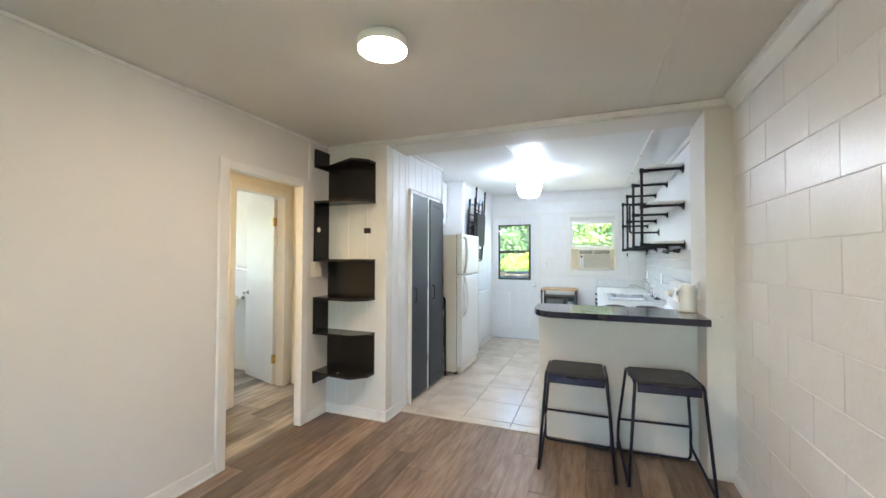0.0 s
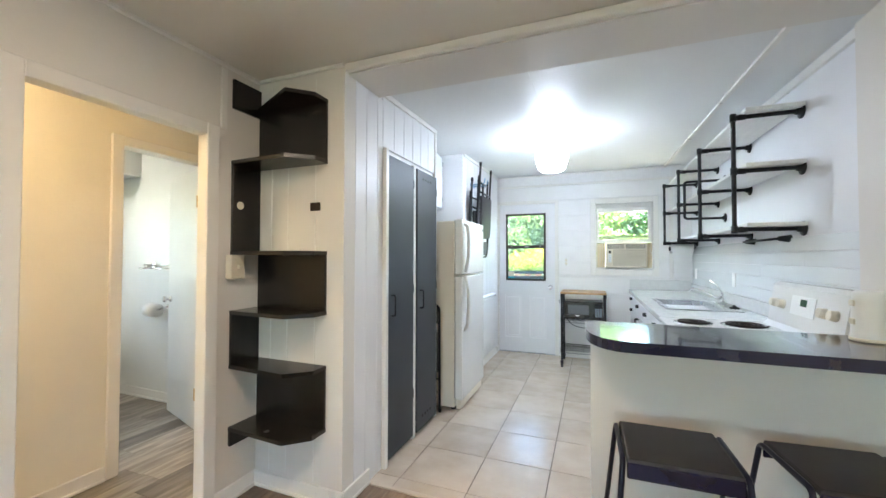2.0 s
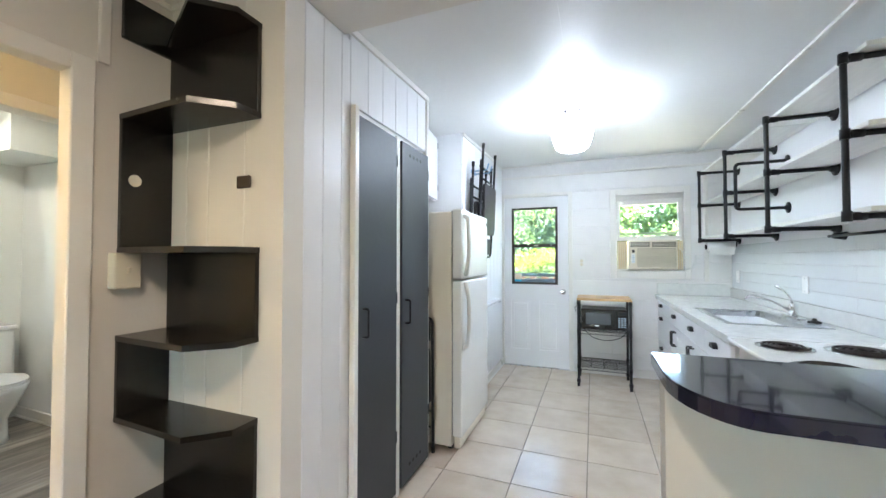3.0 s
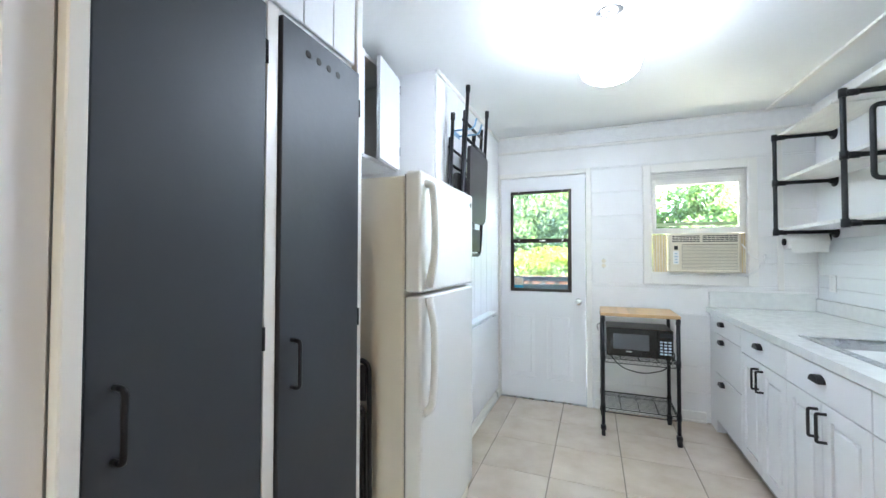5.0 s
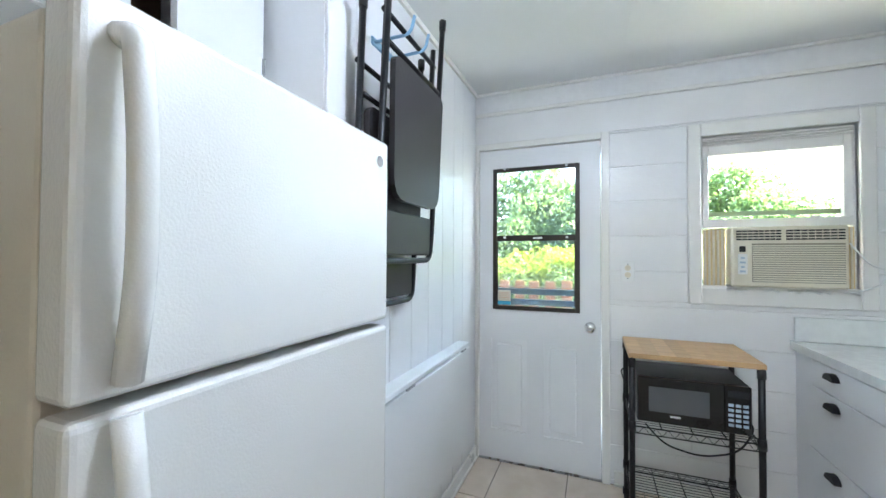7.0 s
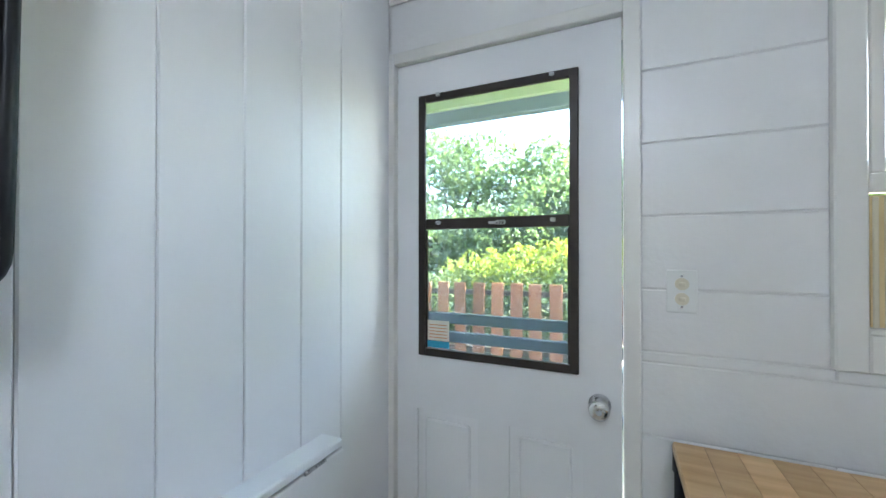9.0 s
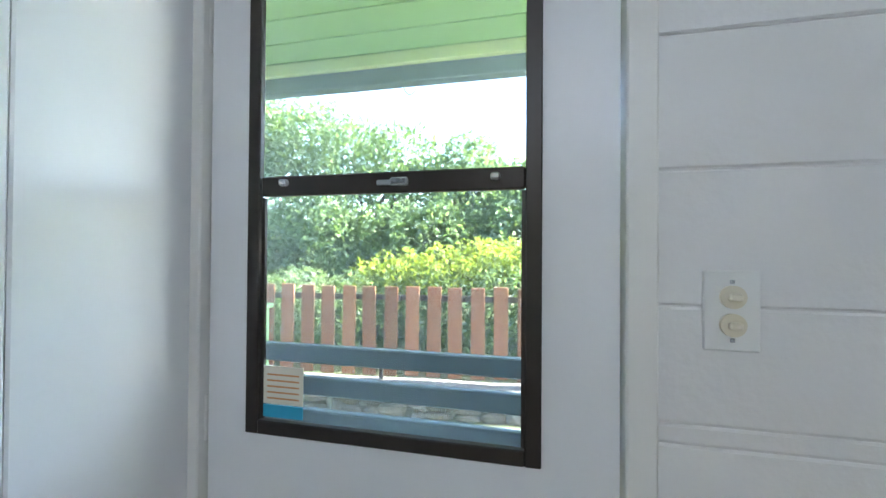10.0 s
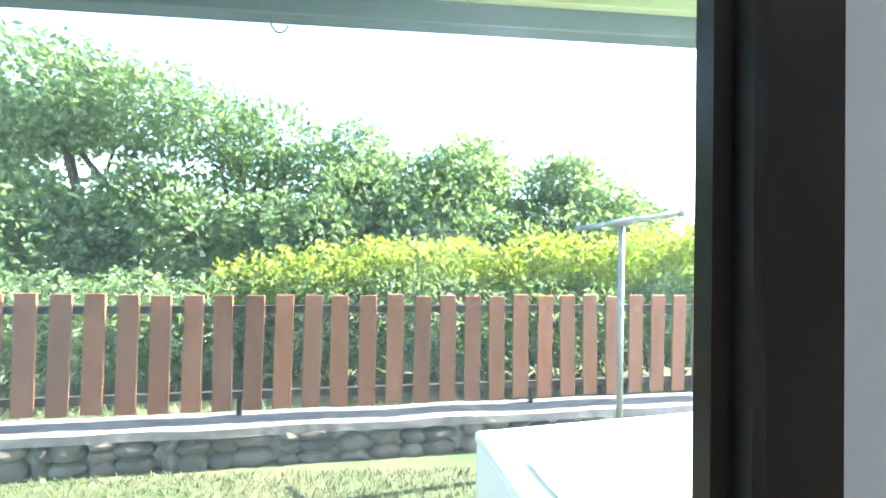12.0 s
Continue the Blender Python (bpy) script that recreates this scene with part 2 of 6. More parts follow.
def tube(bm, pts, r, n=8):
    """A swept round tube through the points, with capped ends."""
    pts = [Vector(p) for p in pts]
    rings = []
    nrm = None
    for i, p in enumerate(pts):
        d = ((pts[i + 1] - p).normalized() if i < len(pts) - 1 else Vector()) + ((p - pts[i - 1]).normalized() if i else Vector())
        d.normalize()
        if nrm is None:
            nrm = d.orthogonal().normalized()
        nrm = (nrm - d * nrm.dot(d)).normalized()
        bi = d.cross(nrm)
        rings.append([bm.verts.new(p + (nrm * math.cos(2 * math.pi * k / n) + bi * math.sin(2 * math.pi * k / n)) * r) for k in range(n)])
    for a, b in zip(rings, rings[1:]):
        for k in range(n):
            f = bm.faces.new((a[k], a[(k + 1) % n], b[(k + 1) % n], b[k]))
            f.smooth = True
    bm.faces.new(rings[0][::-1])
    bm.faces.new(rings[-1])
    return bm


def rounded(pts, r, k=5):
    """A polyline with its inner corners rounded."""
    pts = [Vector(p) for p in pts]
    out = [pts[0]]
    for a, b, c in zip(pts, pts[1:], pts[2:]):
        u, v = (a - b), (c - b)
        d = min(r, u.length * 0.45, v.length * 0.45)
        s, e = b + u.normalized() * d, b + v.normalized() * d
        for i in range(k + 1):
            t = i / k
            out.append(s * (1 - t) ** 2 + b * 2 * t * (1 - t) + e * t * t)
    out.append(pts[-1])
    return out


def lathe(bm, prof, centre=(0, 0, 0), n=28, axis="Z"):
    c = Vector(centre)
    rings = []
    for r, h in prof:
        ring = []
        for i in range(n):
            a = 2 * math.pi * i / n
            u, v = r * math.cos(a), r * math.sin(a)
            ring.append(bm.verts.new(c + Vector({"Z": (u, v, h), "Y": (u, h, v), "X": (h, u, v)}[axis])))
        rings.append(ring)
    for a, b in zip(rings, rings[1:]):
        for i in range(n):
            f = bm.faces.new((a[i], a[(i + 1) % n], b[(i + 1) % n], b[i]))
            f.smooth = True
    for r in (rings[0], rings[-1]):
        bm.faces.new(r)
    return bm


def prism(bm, outline, z0, z1, axis="Z"):
    """A flat outline in two axes drawn out along the third."""
    def p(u, v, h):
        return {"Z": (u, v, h), "X": (h, u, v), "Y": (u, h, v)}[axis]
    a = [bm.verts.new(p(u, v, z0)) for u, v in outline]
    b = [bm.verts.new(p(u, v, z1)) for u, v in outline]
    n = len(a)
    for i in range(n):
        bm.faces.new((a[i], a[(i + 1) % n], b[(i + 1) % n], b[i]))
    bm.faces.new(a[::-1])
    bm.faces.new(b)
    return bm


ORG = {}


def mesh_of(name, bm, material, org=(0, 0, 0)):
    bmesh.ops.recalc_face_normals(bm, faces=bm.faces)
    bmesh.ops.translate(bm, verts=bm.verts, vec=-Vector(org))
    me = bpy.data.meshes.new(name)
    bm.to_mesh(me)
    bm.free()
    me.materials.append(material)
    return me


def thing(name, at, label, category, group="", kind=""):
    """An empty at a thing's base; its parts are given in world places."""
    ob = new(name)
    ob.location = at
    ob.empty_display_size = 0.1
    ORG[ob.name] = Vector(at)
    return tagged(ob, label, category, group, kind)


def part(name, bm, material, parent, label=""):
    org = ORG[parent.name]
    ob = new(name, mesh_of(name, bm, material, org))
    ob.parent = parent
    ORG[ob.name] = org
    return tagged(ob, label) if label else ob


def solo(name, bm, material, label, category, group="", kind="", at=(0, 0, 0)):
    ob = new(name, mesh_of(name, bm, material, at))
    ob.location = at
    ORG[ob.name] = Vector(at)
    return tagged(ob, label, category, group, kind)


def structure(name, bm, material, label="", category=""):
    return solo(name, bm, material, label, category, kind="structure")

# ---- the large structure ----
CEIL = 2.335         # living room ceiling height
LX, RX = -2.03, 0.97  # living room side walls
KX = 0.90            # kitchen side wall with tiles
CX = -1.43           # face of the closet block
SY = 2.88            # face of the shelf wall
WX = -1.455         # panelled kitchen wall
BY = 6.50            # inner face of the back wall
FY = 3.13            # wood floor meets tile

structure("floor_slab", bx(B(), -5.6, 1.3, -2.8, 6.7, -0.25, -0.006), M_GROUT, "grey floor slab under the floor covering", "floor")
ceil_l = structure("ceiling_living", bx(B(), -2.2, 1.25, -2.8, 2.95, CEIL, CEIL + 0.25), M_CEIL, "cream painted ceiling board", "ceiling")


def KC(y):
    """Height of the kitchen ceiling, which rises a little towards the back wall."""
    return 2.34 + (y - 3.2) * 0.024


def along_ceiling(x0, x1, y0, y1, drop, top=0.0):
    """A strip that follows the kitchen ceiling."""
    return prism(B(), [(y0, KC(y0) - drop), (y1, KC(y1) - drop), (y1, KC(y1) + top), (y0, KC(y0) + top)], x0, x1, "X")


ceil_k = structure("ceiling_kitchen", prism(B(), [(2.95, KC(2.95)), (6.75, KC(6.75)), (6.75, 2.6), (2.95, 2.6)], -2.3, 1.25, "X"), M_KCEIL, "glossy white painted ceiling board", "ceiling")
structure("ceiling_hall", bx(B(), -5.6, -2.2, 0.1, 4.3, 2.36, 2.6), M_HALL, "warm painted hall ceiling", "ceiling")
structure("trim_ceiling_seam", along_ceiling(-0.565, -0.54, 3.25, BY, 0.004, 0.002), M_KCEIL, "painted ceiling seam strip", "trim")
structure("trim_ceiling_batten", along_ceiling(0.60, 0.63, 3.25, BY, 0.014, 0.002), M_TRIM, "painted ceiling batten", "trim")
structure("trim_ceiling_living", bx(B(), 0.50, 0.53, -2.5, 2.9, CEIL - 0.006, CEIL + 0.001, 0.002), M_CEIL, "painted ceiling seam strip", "trim")

# left wall of the living room with the opening to the hall
DY0, DY1, DZ = 1.87, 2.56, 1.935
bm = B()
bx(bm, LX - 0.05, LX, -2.8, DY0, 0, CEIL)
bx(bm, LX - 0.05, LX, DY1, SY, 0, CEIL)
bx(bm, LX - 0.05, LX, DY0, DY1, DZ, CEIL)
structure("wall_west", bm, M_WALL, "smooth cream painted living room wall", "wall")
door_open = tagged(thing("doorway_1", (LX, 2.28, 0), "white painted open doorway casing to the hall", "doorway", kind="structure"))
part("jamb", bx(B(), LX - 0.055, LX + 0.018, DY0 - 0.055, DY0 + 0.012, 0, DZ + 0.05, 0.004), M_TRIM, door_open)
part("jamb", bx(B(), LX - 0.055, LX + 0.018, DY1 - 0.012, DY1 + 0.055, 0, DZ + 0.05, 0.004), M_TRIM, door_open)
part("head", bx(B(), LX - 0.055, LX + 0.016, DY0 + 0.012, DY1 - 0.012, DZ - 0.012, DZ + 0.05, 0.004), M_TRIM, door_open)
structure("trim_corner_batten", bx(B(), LX, LX + 0.014, 2.625, 2.66, DZ + 0.05, CEIL - 0.03, 0.003), M_TRIM, "white corner batten", "trim")
# wall behind the start and its right side
bm = B()
bx(bm, -2.2, -1.2, -2.9, -2.8, 0, CEIL)
bx(bm, 0.1, 1.25, -2.9, -2.8, 0, CEIL)
bx(bm, -1.2, 0.1, -2.9, -2.8, 0, 0.55)
bx(bm, -1.2, 0.1, -2.9, -2.8, 2.05, CEIL)
structure("wall_south", bm, M_WALL, "cream painted wall with a wide window", "wall")
swin = thing("window_south", (-0.55, -2.85, 0.55), "wide white framed living room window", "window", kind="structure")
for q in ((-1.2, -1.15, 0.55, 2.05), (0.05, 0.1, 0.55, 2.05), (-0.575, -0.525, 0.6, 2.0), (-1.15, 0.05, 0.55, 0.6), (-1.15, 0.05, 2.0, 2.05)):
    part("frame_bar", bx(B(), q[0], q[1], -2.88, -2.82, q[2], q[3], 0.003), M_TRIM, swin)
for x0, x1 in ((-1.15, -0.575), (-0.525, 0.05)):
    g = part("pane", bx(B(), x0, x1, -2.852, -2.848, 0.6, 2.0), M_GLASS, swin)
    g.visible_shadow = False
_wd = bpy.data.lights.new("south_window_daylight", "AREA")
_wd.shape, _wd.size, _wd.size_y, _wd.energy, _wd.color = "RECTANGLE", 1.2, 1.4, 0.15, (1.0, 0.95, 0.88)
_wo = new("south_window_daylight", _wd)
_wo.matrix_world = look((-0.55, -2.79, 1.3), (-0.55, 0.5, 1.0))
# shelf wall beside the opening to the kitchen
bm = B()
bx(bm, -2.2, CX, SY, SY + 0.1, 0, 2.36)
structure("wall_shelf", bm, M_WALL, "cream painted panel wall behind corner shelves", "wall")
bm = B()
for x in (-1.93, -1.81, -1.62):
    bx(bm, x, x + 0.006, SY - 0.0025, SY + 0.001, 0.1, CEIL - 0.05)
structure("trim_shelf_wall_seams", bm, M_TRIM, "painted panel seams", "trim")
# closet block: its side, with panel boards, and the doors in front
CY0, CY1 = 3.29, 4.12
bm = B()
bx(bm, -2.2, CX - 0.012, SY + 0.1, CY0, 0, 2.5)
bx(bm, -2.2, CX - 0.012, CY0, CY1, 1.97, 2.5)
bx(bm, -2.2, CX - 0.012, CY1 - 0.03, CY1, 0, 1.97)
bx(bm, -1.8, -1.78, CY0, CY1 - 0.03, 0, 1.97)
structure("wall_closet", bm, M_PANEL, "white panelled closet wall", "wall")
# header over the opening
structure("beam_header", bx(B(), CX, 1.05, 2.91, 3.23, 2.288, 2.40), M_WALL, "cream painted flat ceiling beam", "beam")
structure("trim_beam", bx(B(), CX, RX, 2.875, 2.908, 2.292, CEIL - 0.001, 0.006), M_TRIM, "painted beam edge trim", "trim")
# pier at the right of the bar and the kitchen side wall
structure("wall_pier", bx(B(), 0.82, 1.25, 2.912, 3.30, 0, 2.286, 0.003), M_WALL, "cream painted wall pier", "wall")
structure("wall_east_kitchen", bx(B(), KX, 1.25, 3.302, 6.7, 0, 2.5), M_PANEL, "white painted kitchen side wall", "wall")
structure("trim_kitchen_crown", along_ceiling(KX - 0.02, KX, 3.302, BY, 0.065, -0.02), M_TRIM, "white wall crown strip", "trim")
# living room crown along the block wall and left wall
structure("trim_crown_east", prism(B(), [(RX, CEIL - 0.001), (RX - 0.064, CEIL - 0.001), (RX - 0.064, CEIL - 0.018), (RX - 0.05, CEIL - 0.024), (RX - 0.012, CEIL - 0.074), (RX - 0.01, CEIL - 0.09), (RX, CEIL - 0.09)], -2.8, 2.87, "Y"), M_TRIM, "white painted cove along the block wall", "trim")
structure("trim_crown_west", bx(B(), LX, LX + 0.016, -2.8, SY, CEIL - 0.022, CEIL - 0.001, 0.004), M_TRIM, "thin painted ceiling strip", "trim")
structure("trim_crown_shelf", bx(B(), LX + 0.016, CX, SY - 0.018, SY, CEIL - 0.022, CEIL - 0.001, 0.004), M_TRIM, "thin painted ceiling strip", "trim")
structure("trim_crown_closet", along_ceiling(CX, CX + 0.014, 3.232, CY1 + 0.02, 0.03), M_TRIM, "thin painted ceiling strip", "trim")
structure("trim_crown_panel", along_ceiling(WX, WX + 0.014, 4.96, BY, 0.025), M_TRIM, "thin painted ceiling strip", "trim")
structure("trim_crown_north", bx(B(), WX, KX, BY - 0.016, BY, KC(BY) - 0.02, KC(BY) - 0.001, 0.004), M_TRIM, "thin painted ceiling strip", "trim")
structure("trim_back_ledge", bx(B(), WX, KX, BY - 0.012, BY, 2.26, 2.285, 0.004), M_TRIM, "painted course ledge", "trim")


def baseboard(name, x0, x1, y0, y1):
    bm = B()
    bx(bm, x0, x1, y0, y1, 0, 0.085, 0.004)
    ax, ay = (0.008 if x1 - x0 < 0.05 else 0), (0.008 if y1 - y0 < 0.05 else 0)
    bx(bm, x0 - ax, x1 + ax, y0 - ay, y1 + ay, 0, 0.018, 0.004)
    structure(name, bm, M_TRIM, "white painted baseboard with shoe moulding", "baseboard")


baseboard("baseboard_west", LX, LX + 0.014, -2.8, DY0 - 0.06)
baseboard("baseboard_west_end", LX, LX + 0.014, DY1 + 0.06, SY - 0.016)
baseboard("baseboard_shelf", LX, CX + 0.014, SY - 0.015, SY - 0.001)
baseboard("baseboard_closet", CX, CX + 0.014, SY, FY - 0.005)
baseboard("baseboard_east", RX - 0.016, RX - 0.002, -2.8, 2.9)
baseboard("baseboard_panel", WX + 0.002, WX + 0.016, 4.98, BY - 0.02)
baseboard("baseboard_north", -0.61, 0.2, BY - 0.016, BY - 0.002)

# niche of the fridge and panelled kitchen wall
bm = B()
bx(bm, -2.3, -2.2, 2.98, 6.7, 0, 2.5)
bx(bm, -2.2, WX - 0.012, 4.955, 5.055, 0, 2.5)
bx(bm, WX - 0.1, WX - 0.012, 5.055, 6.7, 0, 2.5)
structure("wall_niche", bm, M_PANEL, "white painted niche wall", "wall")

# hall and bathroom
HX = -2.87
CEILH = 2.37
bm = B()
bx(bm, HX - 0.09, HX, 0.2, 2.63, 0, CEILH)
bx(bm, HX - 0.09, HX, 3.24, 3.5, 0, CEILH)
bx(bm, HX - 0.09, HX, 2.63, 3.24, 2.0, CEILH)
bx(bm, HX, LX - 0.05, 0.1, 0.2, 0, CEILH)
bx(bm, HX, LX - 0.05, 3.36, 3.46, 0, CEILH)
structure("wall_hall", bm, M_HALL, "warm white painted hall wall", "wall")
baseboard("baseboard_hall", HX, HX + 0.014, 0.25, 2.575)
baseboard("baseboard_hall_end", HX + 0.02, LX - 0.12, 3.343, 3.357)
bm = B()
bx(bm, -5.5, HX - 0.09, 3.52, 3.62, 0, CEILH)
bx(bm, -5.5, HX - 0.09, 1.7, 1.8, 0, CEILH)
bx(bm, -5.6, -5.5, 1.7, 2.2, 0, CEILH)
bx(bm, -5.6, -5.5, 2.95, 3.62, 0, CEILH)
bx(bm, -5.6, -5.5, 2.2, 2.95, 0, 1.15)
bx(bm, -5.6, -5.5, 2.2, 2.95, 1.95, CEILH)
bx(bm, -5.0, -4.85, 3.15, 3.52, 0.0, CEILH)
bx(bm, -4.85, -4.2, 3.2, 3.52, 2.06, CEILH)
structure("wall_bath", bm, M_BATH, "white painted bathroom wall", "wall")
baseboard("baseboard_bath", -4.84, HX - 0.1, 3.503, 3.517)
bdoor = thing("doorway_2", (HX, 2.93, 0), "white painted bathroom door casing", "doorway", kind="structure")
for y0, y1 in ((2.58, 2.643), (3.228, 3.29)):
    part("jamb", bx(B(), HX - 0.095, HX + 0.016, y0, y1, 0, 2.04, 0.004), M_TRIM, bdoor)
part("head", bx(B(), HX - 0.095, HX + 0.014, 2.643, 3.228, 1.98, 2.04, 0.004), M_TRIM, bdoor)
bwin = thing("window_bath", (-5.5, 2.57, 1.5), "white bathroom window with bright glass", "window", kind="structure")
bm = B()
for y in (2.2, 2.91):
    bx(bm, -5.58, -5.49, y, y + 0.04, 1.15, 1.95)
for z in (1.15, 1.53, 1.91):
    bx(bm, -5.58, -5.49, 2.24, 2.91, z, z + 0.04)
part("window_frame", bm, M_TRIM, bwin)
for z in (1.19, 1.57):
    g = part("pane", bx(B(), -5.55, -5.546, 2.24, 2.91, z, z + 0.34), M_GLASS, bwin)
    g.visible_shadow = False

# back wall with the door and the window openings
DX0, DX1 = -1.43, -0.675
WX0, WX1, WZ0, WZ1 = -0.17, 0.485, 1.165, 1.99
bm = B()
T0, T1 = BY + 0.004, BY + 0.19
bx(bm, -2.3, DX0 - 0.005, T0, BY + 0.06, 0, 2.5)
bx(bm, -2.3, -1.55, BY + 0.06, T1, 0, 2.5)
bx(bm, DX0 - 0.005, DX1 + 0.005, T0, T1, 2.04, 2.5)
bx(bm, -1.55, DX0 - 0.005, BY + 0.06, T1, 2.06, 2.5)
bx(bm, DX1 + 0.005, WX0, T0, T1, 0, 2.5)
bx(bm, WX0, WX1, T0, T1, 0, WZ0)
bx(bm, WX0, WX1, T0, T1, WZ1, 2.5)
bx(bm, WX1, 1.25, T0, T1, 0, 2.5)
wall_north = structure("wall_north", bm, M_MORTAR, "white painted concrete block back wall", "wall")
wall_east = structure("wall_east", bx(B(), RX + 0.004, RX + 0.2, -2.8, 2.95, 0, 2.5), M_MORTAR, "white painted concrete block living room wall", "wall")

# ---- living room ----
def ceiling_disc():
    c = (-0.71, 1.585, 0)
    t = thing("ceiling_light", (-0.71, 1.585, CEIL), "round flush ceiling light with glowing white diffuser", "ceiling light")
    part("rim", lathe(B(), [(0.07, CEIL), (0.108, CEIL - 0.003), (0.113, CEIL - 0.012), (0.113, CEIL - 0.046), (0.109, CEIL - 0.048)], c, 40), M_WHITE, t)
    part("diffuser", lathe(B(), [(0.1085, CEIL - 0.044), (0.107, CEIL - 0.050), (0.09, CEIL - 0.057), (0.0005, CEIL - 0.061)], c, 40), M_LAMPW, t, "glowing warm white diffuser")


ceiling_disc()


def corner_shelves():
    """Zigzag of black boards round the inner corner."""
    t = thing("corner_shelf", (-2.03, 2.88, 0.3), "black lacquered zigzag corner shelf fixed to the walls", "shelf")
    th, x1, y0 = 0.02, -1.535, SY - 0.185
    xw, yw = LX + 0.002, SY - 0.002

    def level(z):
        o = [(xw, yw), (x1, yw), (x1, yw - 0.105), (x1 - 0.105, yw - 0.205), (xw, y0)]
        part("shelf_board", prism(B(), o, z, z + th), M_BLACK, t)

    def back(z0, z1):
        part("back_panel", bx(B(), xw + 0.02, x1, yw - 0.018, yw, z0, z1, 0.002), M_BLACK, t)

    def side(z0, z1):
        part("side_panel", bx(B(), xw, xw + 0.018, y0, yw, z0, z1, 0.002), M_BLACK, t)

    zs = (0.375, 0.705, 0.995, 1.315, 1.805)
    level(zs[0]); level(zs[1]); level(zs[2]); level(zs[3]); level(zs[4])
    back(zs[0] + th, zs[1]); side(zs[1] + th, zs[2]); back(zs[2] + th, zs[3]); side(zs[3] + th, zs[4]); back(zs[4] + th, 2.135)
    side(0.295, zs[0])
    part("shelf_board", prism(B(), [(xw + 0.02, yw), (x1, yw), (x1, yw - 0.105), (x1 - 0.105, yw - 0.205), (xw + 0.03, yw - 0.04)], 2.135, 2.155), M_BLACK, t)
    part("side_panel", bx(B(), xw, xw + 0.018, y0, yw, 2.11, 2.27, 0.002), M_BLACK, t)
    part("sticker", cyl(B(), (xw + 0.018, 2.74, 1.585), (xw + 0.020, 2.74, 1.585), 0.022, n=20), M_STICK, t, "round pale sticker")


corner_shelves()


def plate(name, label, x, y, z, w, h, face, material, toggles=1, category="switch"):
    """A wall plate; face is the axis it looks along."""
    t = thing(name, (x, y, z), label, category)
    d = 0.007
    def b(u0, u1, v0, v1, d0, d1, bev=0.002):
        if face == "+x":
            return bx(B(), x + d0, x + d1, y + u0, y + u1, z + v0, z + v1, bev)
        return bx(B(), x + u0, x + u1, y - d1, y - d0, z + v0, z + v1, bev) if face == "-y" else bx(B(), x - d1, x - d0, y + u0, y + u1, z + v0, z + v1, bev)
    part("plate", b(-w / 2, w / 2, -h / 2, h / 2, 0, d), material, t)
    for k in range(toggles):
        v = (k - (toggles - 1) / 2) * 0.04
        part("toggle", b(-0.006, 0.006, v - 0.011, v + 0.011, d, d + 0.012, 0.002), material, t)
    for v in (-h * 0.36, h * 0.36):
        part("screw", b(-0.003, 0.003, v - 0.003, v + 0.003, d, d + 0.002, 0.0005), M_STEEL, t)
    return t


sw = thing("switch_box", (LX, 2.72, 1.25), "aged cream surface switch box on the wall", "switch")
part("box", bx(B(), LX, LX + 0.045, 2.668, 2.755, 1.185, 1.315, 0.004), M_CREAM, sw)
part("toggle", bx(B(), LX + 0.045, LX + 0.06, 2.705, 2.715, 1.24, 1.26, 0.002), M_CREAM, sw)
solo("wall_clip", bx(B(), -1.645, -1.58, SY - 0.012, SY - 0.001, 1.555, 1.60, 0.003), M_BROWN, "small dark metal clip on the wall", "clip")
plate("blank_plate", "white blank wall plate", 0.90, 2.911, 1.04, 0.075, 0.12, "-y", M_WALL, 0, "wall plate")
plate("light_switch", "white rocker switch on the pier", 0.819, 3.1, 1.14, 0.07, 0.115, "-x", M_WHITE, 1)


def stool():
    """Bar stool with two looped tube frames and a flat padded seat, built round its own origin."""
    t = thing("bar_stool", (0, 0, 0), "navy tube bar stool with a dark padded seat", "bar stool", "bar stools")
    H, w, d = 0.615, 0.18, 0.145
    part("seat", bx(B(), -w + 0.012, w - 0.012, -d - 0.02, d + 0.02, H - 0.02, H + 0.004, 0.008, 2), M_SEAT, t)
    bm = B()
    bx(bm, -w + 0.012, w - 0.012, -d - 0.024, -d - 0.012, H - 0.062, H - 0.008, 0.004)
    part("seat_lip", bm, M_NAVY, t, "navy front lip")
    bm = B()
    bx(bm, -w + 0.012, w - 0.012, d + 0.012, d + 0.024, H - 0.062, H - 0.008, 0.004)
    part("seat_lip", bm, M_NAVY, t, "navy rear lip")
    for s in (-1, 1):
        pts = rounded([(s * (w + 0.045), -d - 0.055, 0.009), (s * w, -d - 0.01, H - 0.006), (s * w, d + 0.01, H - 0.006), (s * (w + 0.04), d + 0.075, 0.21)], 0.03)
        part("leg_frame", tube(B(), pts, 0.0095), M_NAVYM, t)
        pts = rounded([(s * (w + 0.04), d + 0.075, 0.22), (s * (w + 0.043), d + 0.09, 0.10), (s * (w + 0.045), -d - 0.055, 0.01)], 0.03)
        part("side_runner", tube(B(), pts, 0.009), M_NAVYM, t)
    a = w + 0.04
    part("stretcher", tube(B(), [(-a, d + 0.075, 0.235), (a, d + 0.075, 0.235)], 0.0085), M_NAVYM, t)
    pts = rounded([(-a, d + 0.075, 0.22), (-a - 0.004, d + 0.095, 0.01), (a + 0.004, d + 0.095, 0.01), (a, d + 0.075, 0.22)], 0.035)
    part("base_loop", tube(B(), pts, 0.0085), M_NAVYM, t)
    return t


st = stool()
st.matrix_basis = pose(0.06, 2.82, 0, 0, 0, 1)
copy_thing(st, pose(0.565, 2.845, 0, 0, 0, 5))

